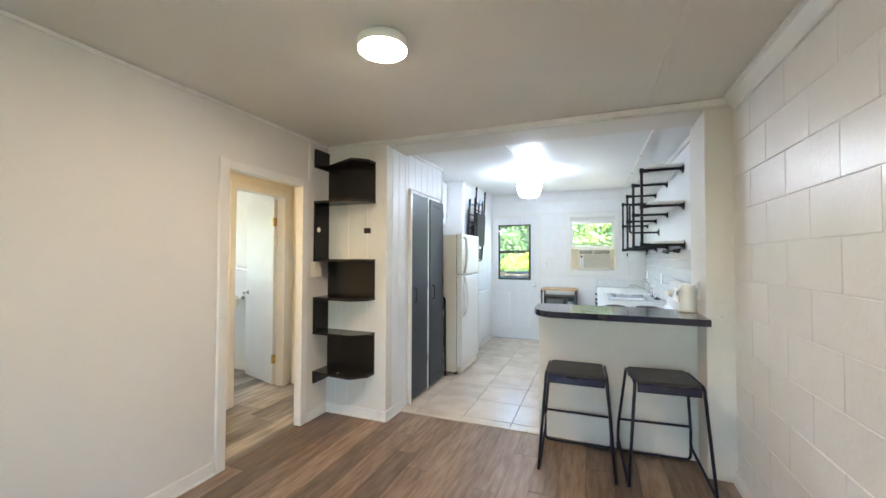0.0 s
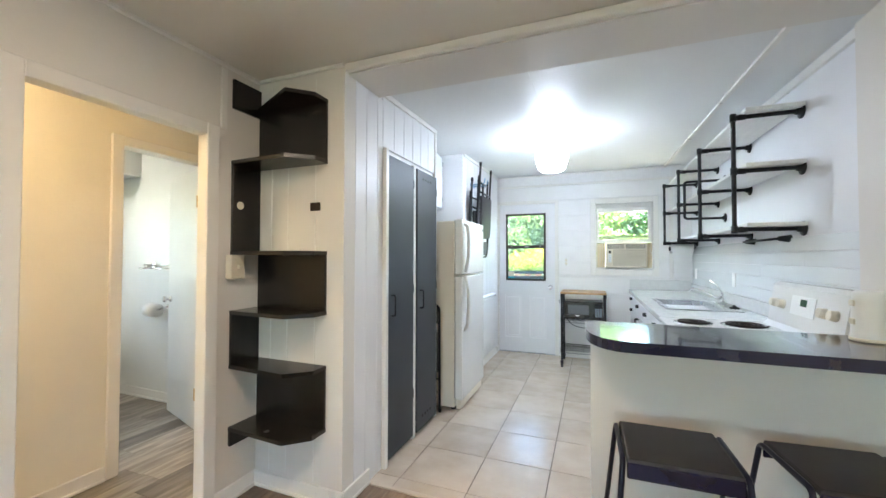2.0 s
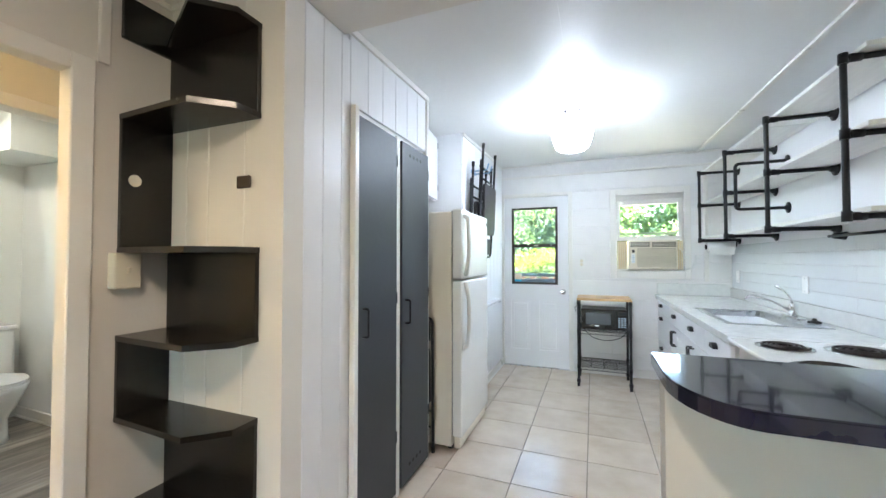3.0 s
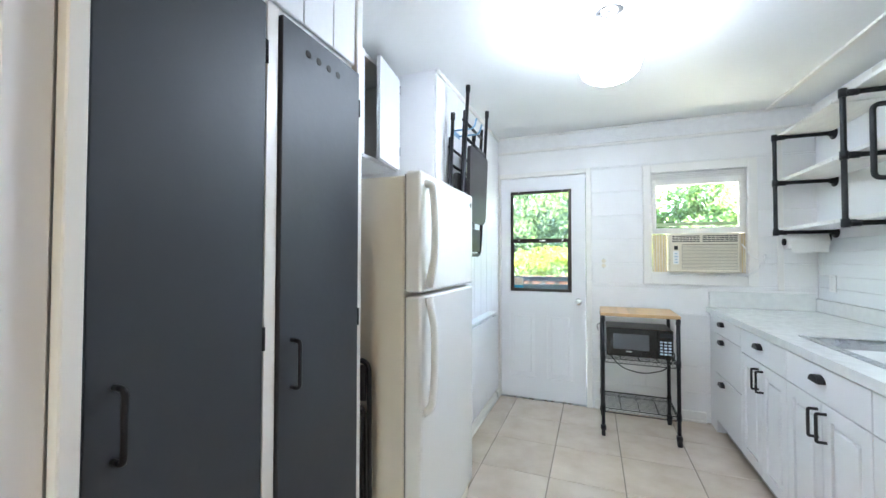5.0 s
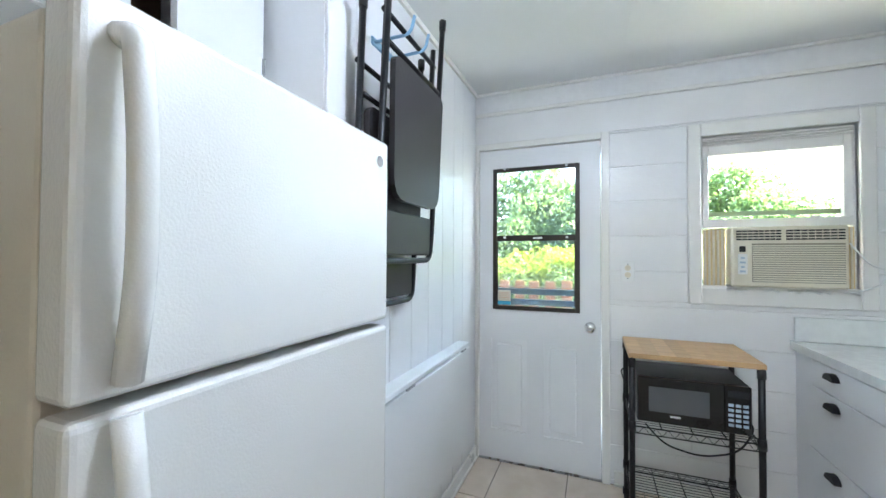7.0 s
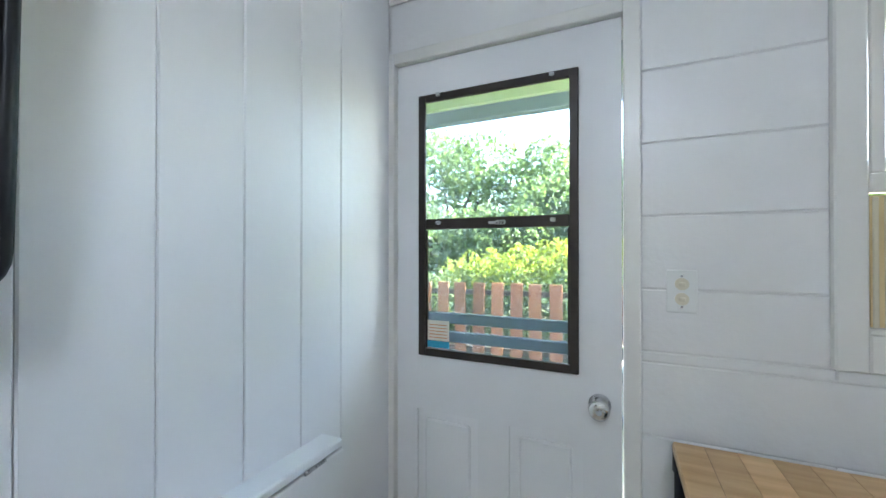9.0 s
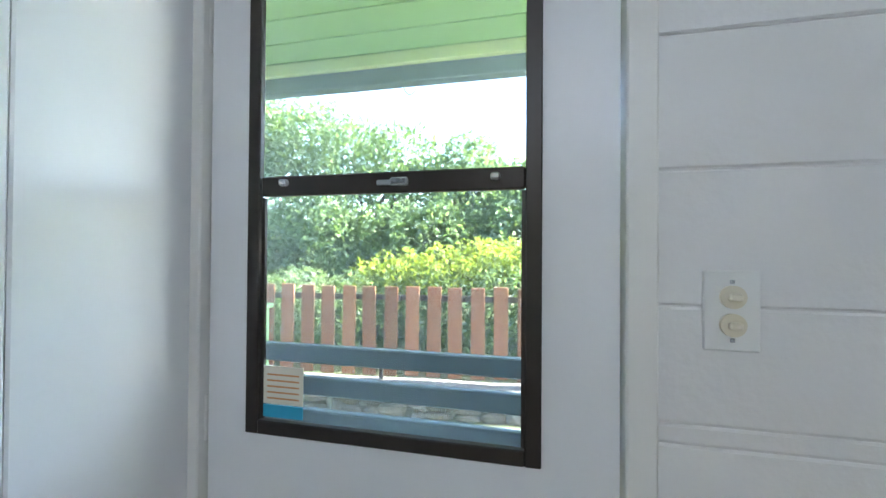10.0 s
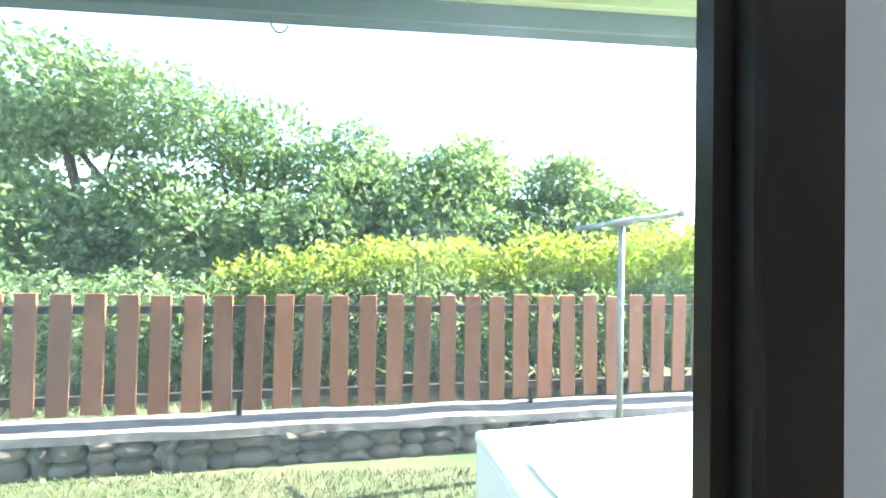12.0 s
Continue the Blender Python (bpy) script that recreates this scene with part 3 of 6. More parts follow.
# ---- bar ----
bar_wall = structure("wall_bar", bx(B(), -0.222, 0.818, 3.12, 3.21, 0, 0.945), M_WALL, "cream painted half wall under the bar", "wall")
o = [(0.817, 2.79), (0.817, 3.26), (-0.238, 3.26)]
for i in range(11):
    a = math.pi + i / 10 * math.pi / 2
    o.append((-0.238 + 0.15 + 0.15 * math.cos(a), 2.79 + 0.24 + 0.24 * math.sin(a)))
bt = thing("bar_counter", (0.3, 3.02, 0.945), "glossy navy bar counter top with a rounded corner", "bar counter")
part("slab", prism(B(), o, 0.946, 0.988), M_NAVY, bt)
part("edge_band", prism(B(), [(0.3 + (x - 0.3) * (1.004 if x < 0.8 else 1.0), 3.02 + (y - 3.02) * 1.01) for x, y in o], 0.950, 0.983), M_NAVY, bt)


def kettle():
    t = thing("air_freshener", (0.765, 3.14, 0.989), "white rounded plastic dispenser standing on the bar", "dispenser")
    c = (0.765, 3.14, 0)
    part("body", lathe(B(), [(0.05, 0.9890), (0.054, 0.9970), (0.05, 1.0210), (0.046, 1.1410), (0.044, 1.1710), (0.036, 1.1790), (0.001, 1.1800)], c, 28), M_WHITE, t)
    part("base", lathe(B(), [(0.051, 0.9885), (0.0555, 0.9920), (0.0555, 1.0010), (0.051, 1.0020)], c, 28), M_CREAM, t, "cream base ring")
    for z in (1.0510, 1.1210):
        part("button", bx(B(), 0.713, 0.72, 3.125, 3.155, z, z + 0.022, 0.002), M_CREAM, t)


kettle()

# ---- closet doors ----
def closet_door(y0, y1, vents, lift=0.0):
    t = thing("closet_door", (CX, (y0 + y1) / 2, 0.03), "tall dark slate painted closet door with black handle", "closet door", "closet doors")
    part("leaf", bx(B(), CX + lift, CX + lift + 0.022, y0, y1, 0.03, 1.955, 0.002), M_SLATE, t)
    xh = CX + lift + 0.022
    part("handle", tube(B(), rounded([(xh, y0 + 0.045, 0.93), (xh + 0.03, y0 + 0.045, 0.93), (xh + 0.03, y0 + 0.045, 1.06), (xh, y0 + 0.045, 1.06)], 0.012), 0.006), M_BLACKM, t, "black bar handle")
    if vents:
        for z in (0.12, 1.893):
            for k in range(4):
                part("vent_hole", cyl(B(), (xh - 0.004, y0 + 0.10 + 0.047 * k, z), (xh + 0.0012, y0 + 0.10 + 0.047 * k, z), 0.011, n=14), M_DARK, t)
    for z in (0.3, 1.05, 1.8):
        part("hinge", cyl(B(), (xh - 0.004, y1 + 0.004, z), (xh - 0.004, y1 + 0.004, z + 0.06), 0.006, n=10), M_BLACKM, t)


CD = [(3.31, 3.68), (3.73, 4.095)]
closet_door(*CD[0], False)
closet_door(*CD[1], True, 0.006)
bm = B()
bx(bm, CX, CX + 0.03, CD[0][0] - 0.035, CD[0][0] - 0.004, 0, 1.99, 0.003)
structure("trim_closet_jamb", bm, M_TRIM, "white closet jamb strip", "trim")
structure("trim_closet_mid", bx(B(), CX - 0.02, CX + 0.018, CD[0][1] + 0.006, CD[1][0] - 0.004, 0, 1.97, 0.002), M_TRIM, "white closet centre post", "trim")
structure("trim_closet_end", bx(B(), CX - 0.02, CX + 0.012, CD[1][1] + 0.01, CY1 + 0.02, 0, 2.33, 0.003), M_TRIM, "white closet end strip", "trim")

# ---- fridge, upper cabinet, folding chairs ----
def fridge():
    FX, y0, y1 = -1.232, 4.262, 4.94
    t = thing("refrigerator", (-1.6, 4.6, 0), "white top-freezer refrigerator with cream sides", "refrigerator")
    part("cabinet", bx(B(), -2.02, FX - 0.075, y0 + 0.004, y1 - 0.004, 0.03, 1.615, 0.008, 2), M_FSIDE, t, "cream textured cabinet")
    for z0, z1, nm in ((0.10, 1.14, "fridge_door"), (1.155, 1.63, "freezer_door")):
        d = part(nm, bx(B(), FX - 0.068, FX, y0, y1, z0, z1, 0.012, 3), M_FRIDGE, t)
        part("gasket", bx(B(), FX - 0.076, FX - 0.067, y0 + 0.012, y1 - 0.012, z0 + 0.01, z1 - 0.01), M_GASKET, d)
        if nm == "freezer_door":
            pts = [(FX - 0.01, y0 + 0.045, 1.585), (FX + 0.03, y0 + 0.045, 1.575), (FX + 0.042, y0 + 0.047, 1.45), (FX + 0.038, y0 + 0.05, 1.30), (FX + 0.012, y0 + 0.052, 1.175)]
        else:
            pts = [(FX + 0.012, y0 + 0.052, 1.135), (FX + 0.038, y0 + 0.05, 1.02), (FX + 0.042, y0 + 0.047, 0.86), (FX + 0.03, y0 + 0.045, 0.71), (FX - 0.01, y0 + 0.045, 0.68)]
        bm = tube(B(), rounded(pts, 0.05), 0.016, 12)
        part("handle", bm, M_FRIDGE, d)
    part("badge", cyl(B(), (FX - 0.001, y1 - 0.05, 1.57), (FX + 0.003, y1 - 0.05, 1.57), 0.014, n=20), M_CHROME, t, "small round chrome badge")
    part("grille", bx(B(), FX - 0.06, FX - 0.02, y0 + 0.02, y1 - 0.02, 0.02, 0.095, 0.004), M_FSIDE, t)
    for y in (y0 + 0.06, y1 - 0.06):
        part("foot", cyl(B(), (FX - 0.1, y, 0), (FX - 0.1, y, 0.035), 0.02), M_DARK, t)


fridge()


def upper_cabinet():
    t = thing("wall_cabinet", (-1.75, 4.65, 1.75), "white cabinet above the fridge with one door ajar", "cabinet")
    bm = B()
    x0, x1, y0, y1, z0, z1 = -2.19, -1.70, CY1 + 0.01, 4.945, 1.80, 2.345
    bx(bm, x0, x1, y0, y1, z0, z0 + 0.02)
    bx(bm, x0, x1, y0, y1, z1 - 0.02, z1)
    bx(bm, x0, x1, y0, y0 + 0.02, z0 + 0.02, z1 - 0.02)
    bx(bm, x0, x1, y1 - 0.02, y1, z0 + 0.02, z1 - 0.02)
    bx(bm, x0, x0 + 0.01, y0 + 0.02, y1 - 0.02, z0 + 0.02, z1 - 0.02)
    part("body", bm, M_CAB, t)
    part("inside_panel", bx(B(), x0 + 0.02, x0 + 0.03, y0 + 0.03, y1 - 0.03, z0 + 0.03, z1 - 0.03), mat("brown_board", (0.16, 0.09, 0.05), 0.6), t, "brown board inside")
    part("door", bx(B(), x1, x1 + 0.02, y0 + 0.005, y0 + 0.43, z0 + 0.005, z1 - 0.005, 0.003), M_CAB, t)
    d = part("door", prism(B(), [(x1 + 0.045, y0 + 0.50), (x1 + 0.065, y0 + 0.502), (x1 + 0.022, y1 - 0.02), (x1 + 0.002, y1 - 0.022)], z0 + 0.005, z1 - 0.005), M_CAB, t, "white door ajar")
    for z in (z0 + 0.09, z1 - 0.09):
        part("hinge", cyl(B(), (x1 + 0.025, y1 - 0.02, z), (x1 + 0.025, y1 - 0.02, z + 0.05), 0.005, n=8), M_STEEL, d)


upper_cabinet()


def folding_chair():
    """A folded metal chair, seat end down, back against x = 0, built round its own origin."""
    t = thing("folding_chair", (0, 0, 0), "black folded metal chair hung upside down on wall hooks", "folding chair", "folding chairs")
    w = 0.215
    part("leg_loop", tube(B(), rounded([(0.05, -w, 0.98), (0.035, -w, 0.10), (0.03, -w, 0.0), (0.03, w, 0.0), (0.035, w, 0.10), (0.05, w, 0.98)], 0.07, 6), 0.011), M_BLACKM, t)
    part("rear_leg", tube(B(), [(0.025, -w + 0.03, 0.86), (0.02, -w + 0.03, 0.22)], 0.011), M_BLACKM, t)
    part("rear_leg", tube(B(), [(0.025, w - 0.03, 0.86), (0.02, w - 0.03, 0.22)], 0.011), M_BLACKM, t)
    for z, x in ((0.80, 0.024), (0.69, 0.045)):
        part("cross_bar", tube(B(), [(x, -w + 0.01, z), (x, w - 0.01, z)], 0.009), M_BLACKM, t)
    o = []
    for cy, cz, a0 in ((w - 0.055, 0.62, 0), (-w + 0.04, 0.62, 90), (-w + 0.10, 0.27, 180), (w - 0.10, 0.27, 270)):
        r = 0.03 if cz > 0.5 else 0.07
        for k in range(5):
            a = radians(a0 + k * 22.5)
            o.append((cy + r * math.cos(a), cz + r * math.sin(a)))
    part("seat", prism(B(), o, 0.055, 0.075, "X"), M_SEAT, t, "black padded seat")
    part("backrest", bx(B(), 0.022, 0.036, -w + 0.012, w - 0.012, 0.02, 0.17, 0.005, 2), M_SEAT, t)
    for s in (-1, 1):
        part("foot_cap", cyl(B(), (0.05, s * w, 0.955), (0.05, s * w, 0.995), 0.014), M_DARK, t)
    return t


fc = folding_chair()
fc.matrix_basis = pose(WX + 0.075, 5.27, 1.31, 0, 2, 0)
copy_thing(fc, pose(WX + 0.005, 5.25, 1.15, 0, 1, 0))
fl = copy_thing(fc, pose(-1.61, 4.165, 0.897, 180, 0, 90))
fl.scale = (0.9, 0.9, 0.9)
fl["label"] = "black folded metal chair leaning between closet and fridge"
hk = thing("wall_hook", (WX, 5.27, 2.1), "blue coated utility hook screwed to the wall", "hook")
for y in (5.21, 5.33):
    part("prong", tube(B(), rounded([(WX, y, 2.1), (WX + 0.15, y, 2.1), (WX + 0.165, y, 2.16)], 0.03), 0.006), M_BLUEP, hk)
part("bar", bx(B(), WX, WX + 0.008, 5.19, 5.35, 2.085, 2.115, 0.002), M_BLUEP, hk)


def drop_leaf():
    t = thing("drop_leaf_table", (WX, 5.75, 0.83), "white wall-mounted drop-leaf table folded down", "table")
    part("ledge", bx(B(), WX + 0.002, WX + 0.075, 5.05, 6.14, 0.815, 0.838, 0.004), M_CAB, t)
    part("leaf", bx(B(), WX + 0.05, WX + 0.072, 5.05, 6.15, 0.255, 0.806, 0.004), M_CAB, t)
    for y in (5.35, 6.0):
        part("hinge", cyl(B(), (WX + 0.074, y, 0.811), (WX + 0.074, y + 0.07, 0.811), 0.005, n=8), M_STEEL, t)
    part("bracket", bx(B(), WX + 0.002, WX + 0.048, 5.6, 5.64, 0.60, 0.814, 0.003), M_CAB, t)


drop_leaf()

# ---- back door ----
GX0, GX1, GZ0, GZ1 = -1.335, -0.795, 0.985, 1.905


def back_door():
    t = thing("door_back", (-1.05, BY, 0.01), "white painted back door with a brown framed sash window", "door", kind="structure")
    y0, y1 = BY + 0.006, BY + 0.036
    bm = B()
    a, b = DX0 + 0.003, DX1 - 0.003
    PZ = (0.205, 0.79)
    P = ((-1.345, -1.115), (-1.01, -0.785))
    bx(bm, a, GX0, y0, y1, GZ0, GZ1)
    bx(bm, GX1, b, y0, y1, GZ0, GZ1)
    bx(bm, a, b, y0, y1, GZ1, 2.03)
    bx(bm, a, b, y0, y1, PZ[1], GZ0)
    bx(bm, a, b, y0, y1, 0.012, PZ[0])
    bx(bm, a, P[0][0], y0, y1, *PZ)
    bx(bm, P[0][1], P[1][0], y0, y1, *PZ)
    bx(bm, P[1][1], b, y0, y1, *PZ)
    leaf = part("leaf", bm, M_PANEL, t)
    for x0, x1 in P:
        bm = B()
        bx(bm, x0, x1, y0 + 0.012, y1 - 0.006, *PZ)
        bx(bm, x0 + 0.03, x1 - 0.03, y0 + 0.003, y0 + 0.014, PZ[0] + 0.03, PZ[1] - 0.03, 0.008)
        part("door_panel", bm, M_PANEL, leaf)
    # window frame, proud of the leaf on the inside
    w = 0.026
    wf = part("window_frame", bx(B(), GX0, GX0 + w, y0 - 0.012, y0 + 0.003, GZ0, GZ1, 0.002), M_BROWN, t)
    for q in ((GX1 - w, GX1, GZ0, GZ1), (GX0 + w, GX1 - w, GZ1 - w, GZ1), (GX0 + w, GX1 - w, GZ0, GZ0 + w)):
        part("frame_bar", bx(B(), q[0], q[1], y0 - 0.012, y0 + 0.003, q[2], q[3], 0.002), M_BROWN, wf)
    MZ = 1.43
    part("meeting_rail", bx(B(), GX0 + w, GX1 - w, y0 - 0.008, y0 + 0.007, MZ - 0.001, MZ + 0.036, 0.003), M_BROWN, wf)
    for q in ((GX0 + w, GX0 + w + 0.006), (GX1 - w - 0.006, GX1 - w)):
        part("track", bx(B(), q[0], q[1], y0 - 0.003, y0 + 0.004, GZ0 + w, MZ - 0.003), M_BROWN, wf)
    for z0, z1, y in ((GZ0 + w, MZ, y0 + 0.001), (MZ + 0.03, GZ1 - w, y0 + 0.004)):
        g = part("pane", bx(B(), GX0 + w, GX1 - w, y, y + 0.003, z0, z1), M_GLASS, wf, "clear window pane")
        g.visible_shadow = False
    part("sash_lock", bx(B(), -1.05, -1.018, y0 - 0.018, y0 - 0.006, MZ + 0.01, MZ + 0.024, 0.003), M_STEEL, wf)
    part("lock_lever", bx(B(), -1.075, -1.05, y0 - 0.014, y0 - 0.006, MZ + 0.012, MZ + 0.021, 0.002), M_STEEL, wf)
    for x, z in ((GX0 + 0.07, MZ + 0.016), (GX1 - 0.082, MZ + 0.014), (GX0 + 0.07, GZ1 - 0.012), (GX1 - 0.085, GZ1 - 0.016)):
        part("clip", bx(B(), x, x + 0.016, y0 - 0.02, y0 - 0.006, z, z + 0.012, 0.003), M_STEEL, wf)
    s = part("sticker", bx(B(), GX0 + 0.032, GX0 + 0.115, y0 - 0.0018, y0 - 0.0003, GZ0 + 0.055, GZ0 + 0.125), M_STICK, wf, "faded paper sticker on the glass")
    part("sticker_band", bx(B(), GX0 + 0.032, GX0 + 0.115, y0 - 0.0022, y0 - 0.0008, GZ0 + 0.03, GZ0 + 0.053), M_TEAL, wf, "blue sticker band")
    for k in range(5):
        part("print_line", bx(B(), GX0 + 0.04, GX0 + 0.107, y0 - 0.0024, y0 - 0.0018, GZ0 + 0.064 + 0.011 * k, GZ0 + 0.067 + 0.011 * k), M_ORANGE, wf)
    kn = part("knob", lathe(B(), [(0.03, y0 - 0.001), (0.031, y0 - 0.006), (0.013, y0 - 0.012), (0.011, y0 - 0.03), (0.024, y0 - 0.038), (0.029, y0 - 0.052), (0.026, y0 - 0.064), (0.014, y0 - 0.068), (0.001, y0 - 0.068)], (-0.738, 0, 0.905), 28, "Y"), M_CHROME, t, "round chrome door knob")
    part("key_slot", cyl(B(), (-0.738, y0 - 0.0675, 0.905), (-0.738, y0 - 0.0695, 0.905), 0.008, n=14), M_STEEL, kn)
    for z in (0.25, 1.0, 1.76):
        part("hinge", bx(B(), DX0 - 0.03, DX0 + 0.002, y0 - 0.006, y0 + 0.004, z - 0.045, z + 0.045, 0.002), M_TRIM, t)
        part("hinge_pin", cyl(B(), (DX0 - 0.014, y0 - 0.006, z - 0.05), (DX0 - 0.014, y0 - 0.006, z + 0.05), 0.005, n=10), M_BLACKM, t)
    part("threshold", bx(B(), DX0, DX1, BY + 0.01, BY + 0.18, -0.005, 0.011), M_STEEL, t)


back_door()
dc = thing("door_casing_back", (-1.05, BY, 0), "white painted back door casing", "door casing", kind="structure")
part("jamb", bx(B(), DX0 - 0.04, DX0 - 0.001, BY - 0.016, BY + 0.062, 0, 2.075, 0.003), M_TRIM, dc)
part("jamb", bx(B(), DX1 + 0.001, DX1 + 0.045, BY - 0.016, BY + 0.19, 0, 2.075, 0.003), M_TRIM, dc)
part("head", bx(B(), DX0 - 0.001, DX1 + 0.001, BY - 0.014, BY + 0.19, 2.034, 2.075, 0.003), M_TRIM, dc)
sp = plate("double_switch", "white wall plate with two cream toggle switches", -0.533, BY - 0.0, 1.245, 0.072, 0.115, "-y", M_WHITE, 0)
for z in (1.225, 1.265):
    part("knob", cyl(B(), (-0.533, BY - 0.007, z), (-0.533, BY - 0.013, z), 0.0165, n=18), M_CREAM, sp, "cream round switch")
    part("toggle", bx(B(), -0.541, -0.525, BY - 0.022, BY - 0.012, z - 0.005, z + 0.005, 0.002), M_CREAM, sp)

# ---- window with air conditioner ----
def ac_window():
    t = thing("window_kitchen", (0.18, BY, WZ0), "white sash window raised over an air conditioner", "window", kind="structure")
    fr = part("window_frame", bx(B(), WX0 - 0.06, WX0, BY - 0.02, BY + 0.02, WZ0 - 0.09, WZ1 + 0.07, 0.004), M_TRIM, t)
    for q in ((WX1, WX1 + 0.06, WZ0 - 0.09, WZ1 + 0.07), (WX0, WX1, WZ1, WZ1 + 0.07), (WX0, WX1, WZ0 - 0.09, WZ0)):
        part("casing", bx(B(), q[0], q[1], BY - 0.02, BY + 0.02, q[2], q[3], 0.004), M_TRIM, fr)
    y = BY + 0.03
    for q in ((WX0, WX0 + 0.012, WZ0, WZ1), (WX1 - 0.012, WX1, WZ0, WZ1), (WX0 + 0.012, WX1 - 0.012, WZ1 - 0.05, WZ1)):
        part("stop", bx(B(), q[0], q[1], BY + 0.021, y + 0.05, q[2], q[3], 0.004), M_TRIM, fr)
    s = part("sash", bx(B(), WX0 + 0.014, WX1 - 0.014, y - 0.02, y + 0.02, 1.49, 1.535, 0.003), M_TRIM, t)
    for q in ((WX0 + 0.014, WX0 + 0.042, 1.535, 1.94), (WX1 - 0.05, WX1 - 0.014, 1.535, 1.94), (WX0 + 0.042, WX1 - 0.05, 1.885, 1.94)):
        part("sash_bar", bx(B(), q[0], q[1], y - 0.02, y + 0.02, q[2], q[3], 0.003), M_TRIM, s)
    g = part("pane", bx(B(), WX0 + 0.042, WX1 - 0.05, y, y + 0.004, 1.535, 1.885), M_GLASS, s)
    g.visible_shadow = False
    part("lower_slat", bx(B(), WX0 + 0.042, WX1 - 0.05, y + 0.006, y + 0.026, 1.552, 1.578, 0.002), M_GREENL, s, "pale green screen bar outside the glass")
    for z in (1.948, 1.962, 1.976):
        part("head_strip", bx(B(), WX0 + 0.012, WX1 - 0.012, BY + 0.004, BY + 0.02, z, z + 0.009, 0.002), M_TRIM, t)
    part("sash_catch", bx(B(), 0.30, 0.34, y - 0.035, y - 0.02, 1.53, 1.545, 0.003), M_TRIM, s)
    part("sill", bx(B(), WX0, WX1, BY - 0.015, BY + 0.18, WZ0 - 0.02, WZ0 + 0.012, 0.004), M_TRIM, t)


def air_conditioner():
    t = thing("air_conditioner", (0.2, BY, 1.16), "aged cream window air conditioner with louvred grille", "air conditioner")
    x0, x1, z0, z1, y = -0.05, 0.41, 1.182, 1.482, BY - 0.045
    part("case", bx(B(), x0, x1, y, BY + 0.58, z0, z1, 0.008, 2), M_CREAM, t)
    bm = B()
    bx(bm, x0 - 0.004, x1 + 0.004, y - 0.03, y, z0 - 0.004, z1 + 0.004, 0.012, 3)
    part("front_panel", bm, M_CREAM, t)
    yf = y - 0.03
    for a, b in ((x0 + 0.02, x0 + 0.205), (x0 + 0.225, x1 - 0.012)):
        v = part("outlet", bx(B(), a, b, yf - 0.001, yf + 0.004, z1 - 0.065, z1 - 0.015), M_DARK, t, "dark air outlet")
        for k in range(3):
            part("louvre", bx(B(), a, b, yf - 0.007, yf - 0.001, z1 - 0.057 + 0.014 * k, z1 - 0.051 + 0.014 * k, 0.001), M_CREAM, v)
        for k in range(1, 8):
            xx = a + (b - a) * k / 8
            part("vane", bx(B(), xx - 0.001, xx + 0.001, yf - 0.005, yf - 0.001, z1 - 0.064, z1 - 0.016), M_CREAM, v)
    g = part("grille", bx(B(), x0 + 0.085, x1 - 0.012, yf - 0.0012, yf + 0.004, z0 + 0.022, z1 - 0.082), mat("grille_shadow", (0.30, 0.27, 0.21), 0.6), t)
    nsl = 17
    for k in range(nsl):
        zz = z0 + 0.026 + k * (z1 - z0 - 0.112) / nsl
        part("slat", bx(B(), x0 + 0.087, x1 - 0.014, yf - 0.006, yf - 0.0012, zz, zz + 0.007, 0.001), M_CREAM, g)
    c = part("control_panel", bx(B(), x0 + 0.025, x0 + 0.065, yf - 0.003, yf, z0 + 0.06, z0 + 0.165, 0.004), M_WHITE, t)
    for k in range(4):
        part("button", bx(B(), x0 + 0.033 + 0.004 * (k % 2), x0 + 0.057 - 0.004 * (k % 2), yf - 0.005, yf - 0.003, z0 + 0.07 + 0.023 * k, z0 + 0.08 + 0.023 * k, 0.001), M_BTN, c)
    part("display", bx(B(), x0 + 0.032, x0 + 0.058, yf - 0.003, yf, z0 + 0.175, z0 + 0.205, 0.002), M_DARK, t)
    for a, b in ((WX0 + 0.014, x0 - 0.006), (x1 + 0.006, WX1 - 0.014)):
        sp = part("side_curtain", bx(B(), a, b, BY + 0.01, BY + 0.02, z0 - 0.015, z1), M_YELL, t, "yellowed accordion side panel")
        n = max(2, int((b - a) / 0.018))
        for k in range(n):
            part("pleat", bx(B(), a + (b - a) * k / n + 0.002, a + (b - a) * (k + 0.6) / n, BY + 0.004, BY + 0.010, z0 - 0.012, z1 - 0.003, 0.002), M_CREAM, sp)
    random.seed(4)
    for x, w in ((-0.06, 0.22), (0.2, 0.16), (0.27, 0.2)):
        pts = [(x + w * i / 8, BY - 0.02 - 0.01 * math.sin(i), 1.158 + 0.006 * math.sin(2.1 * i + x)) for i in range(9)]
        part("cord", tube(B(), pts, 0.006, 6), M_WHITE, t)


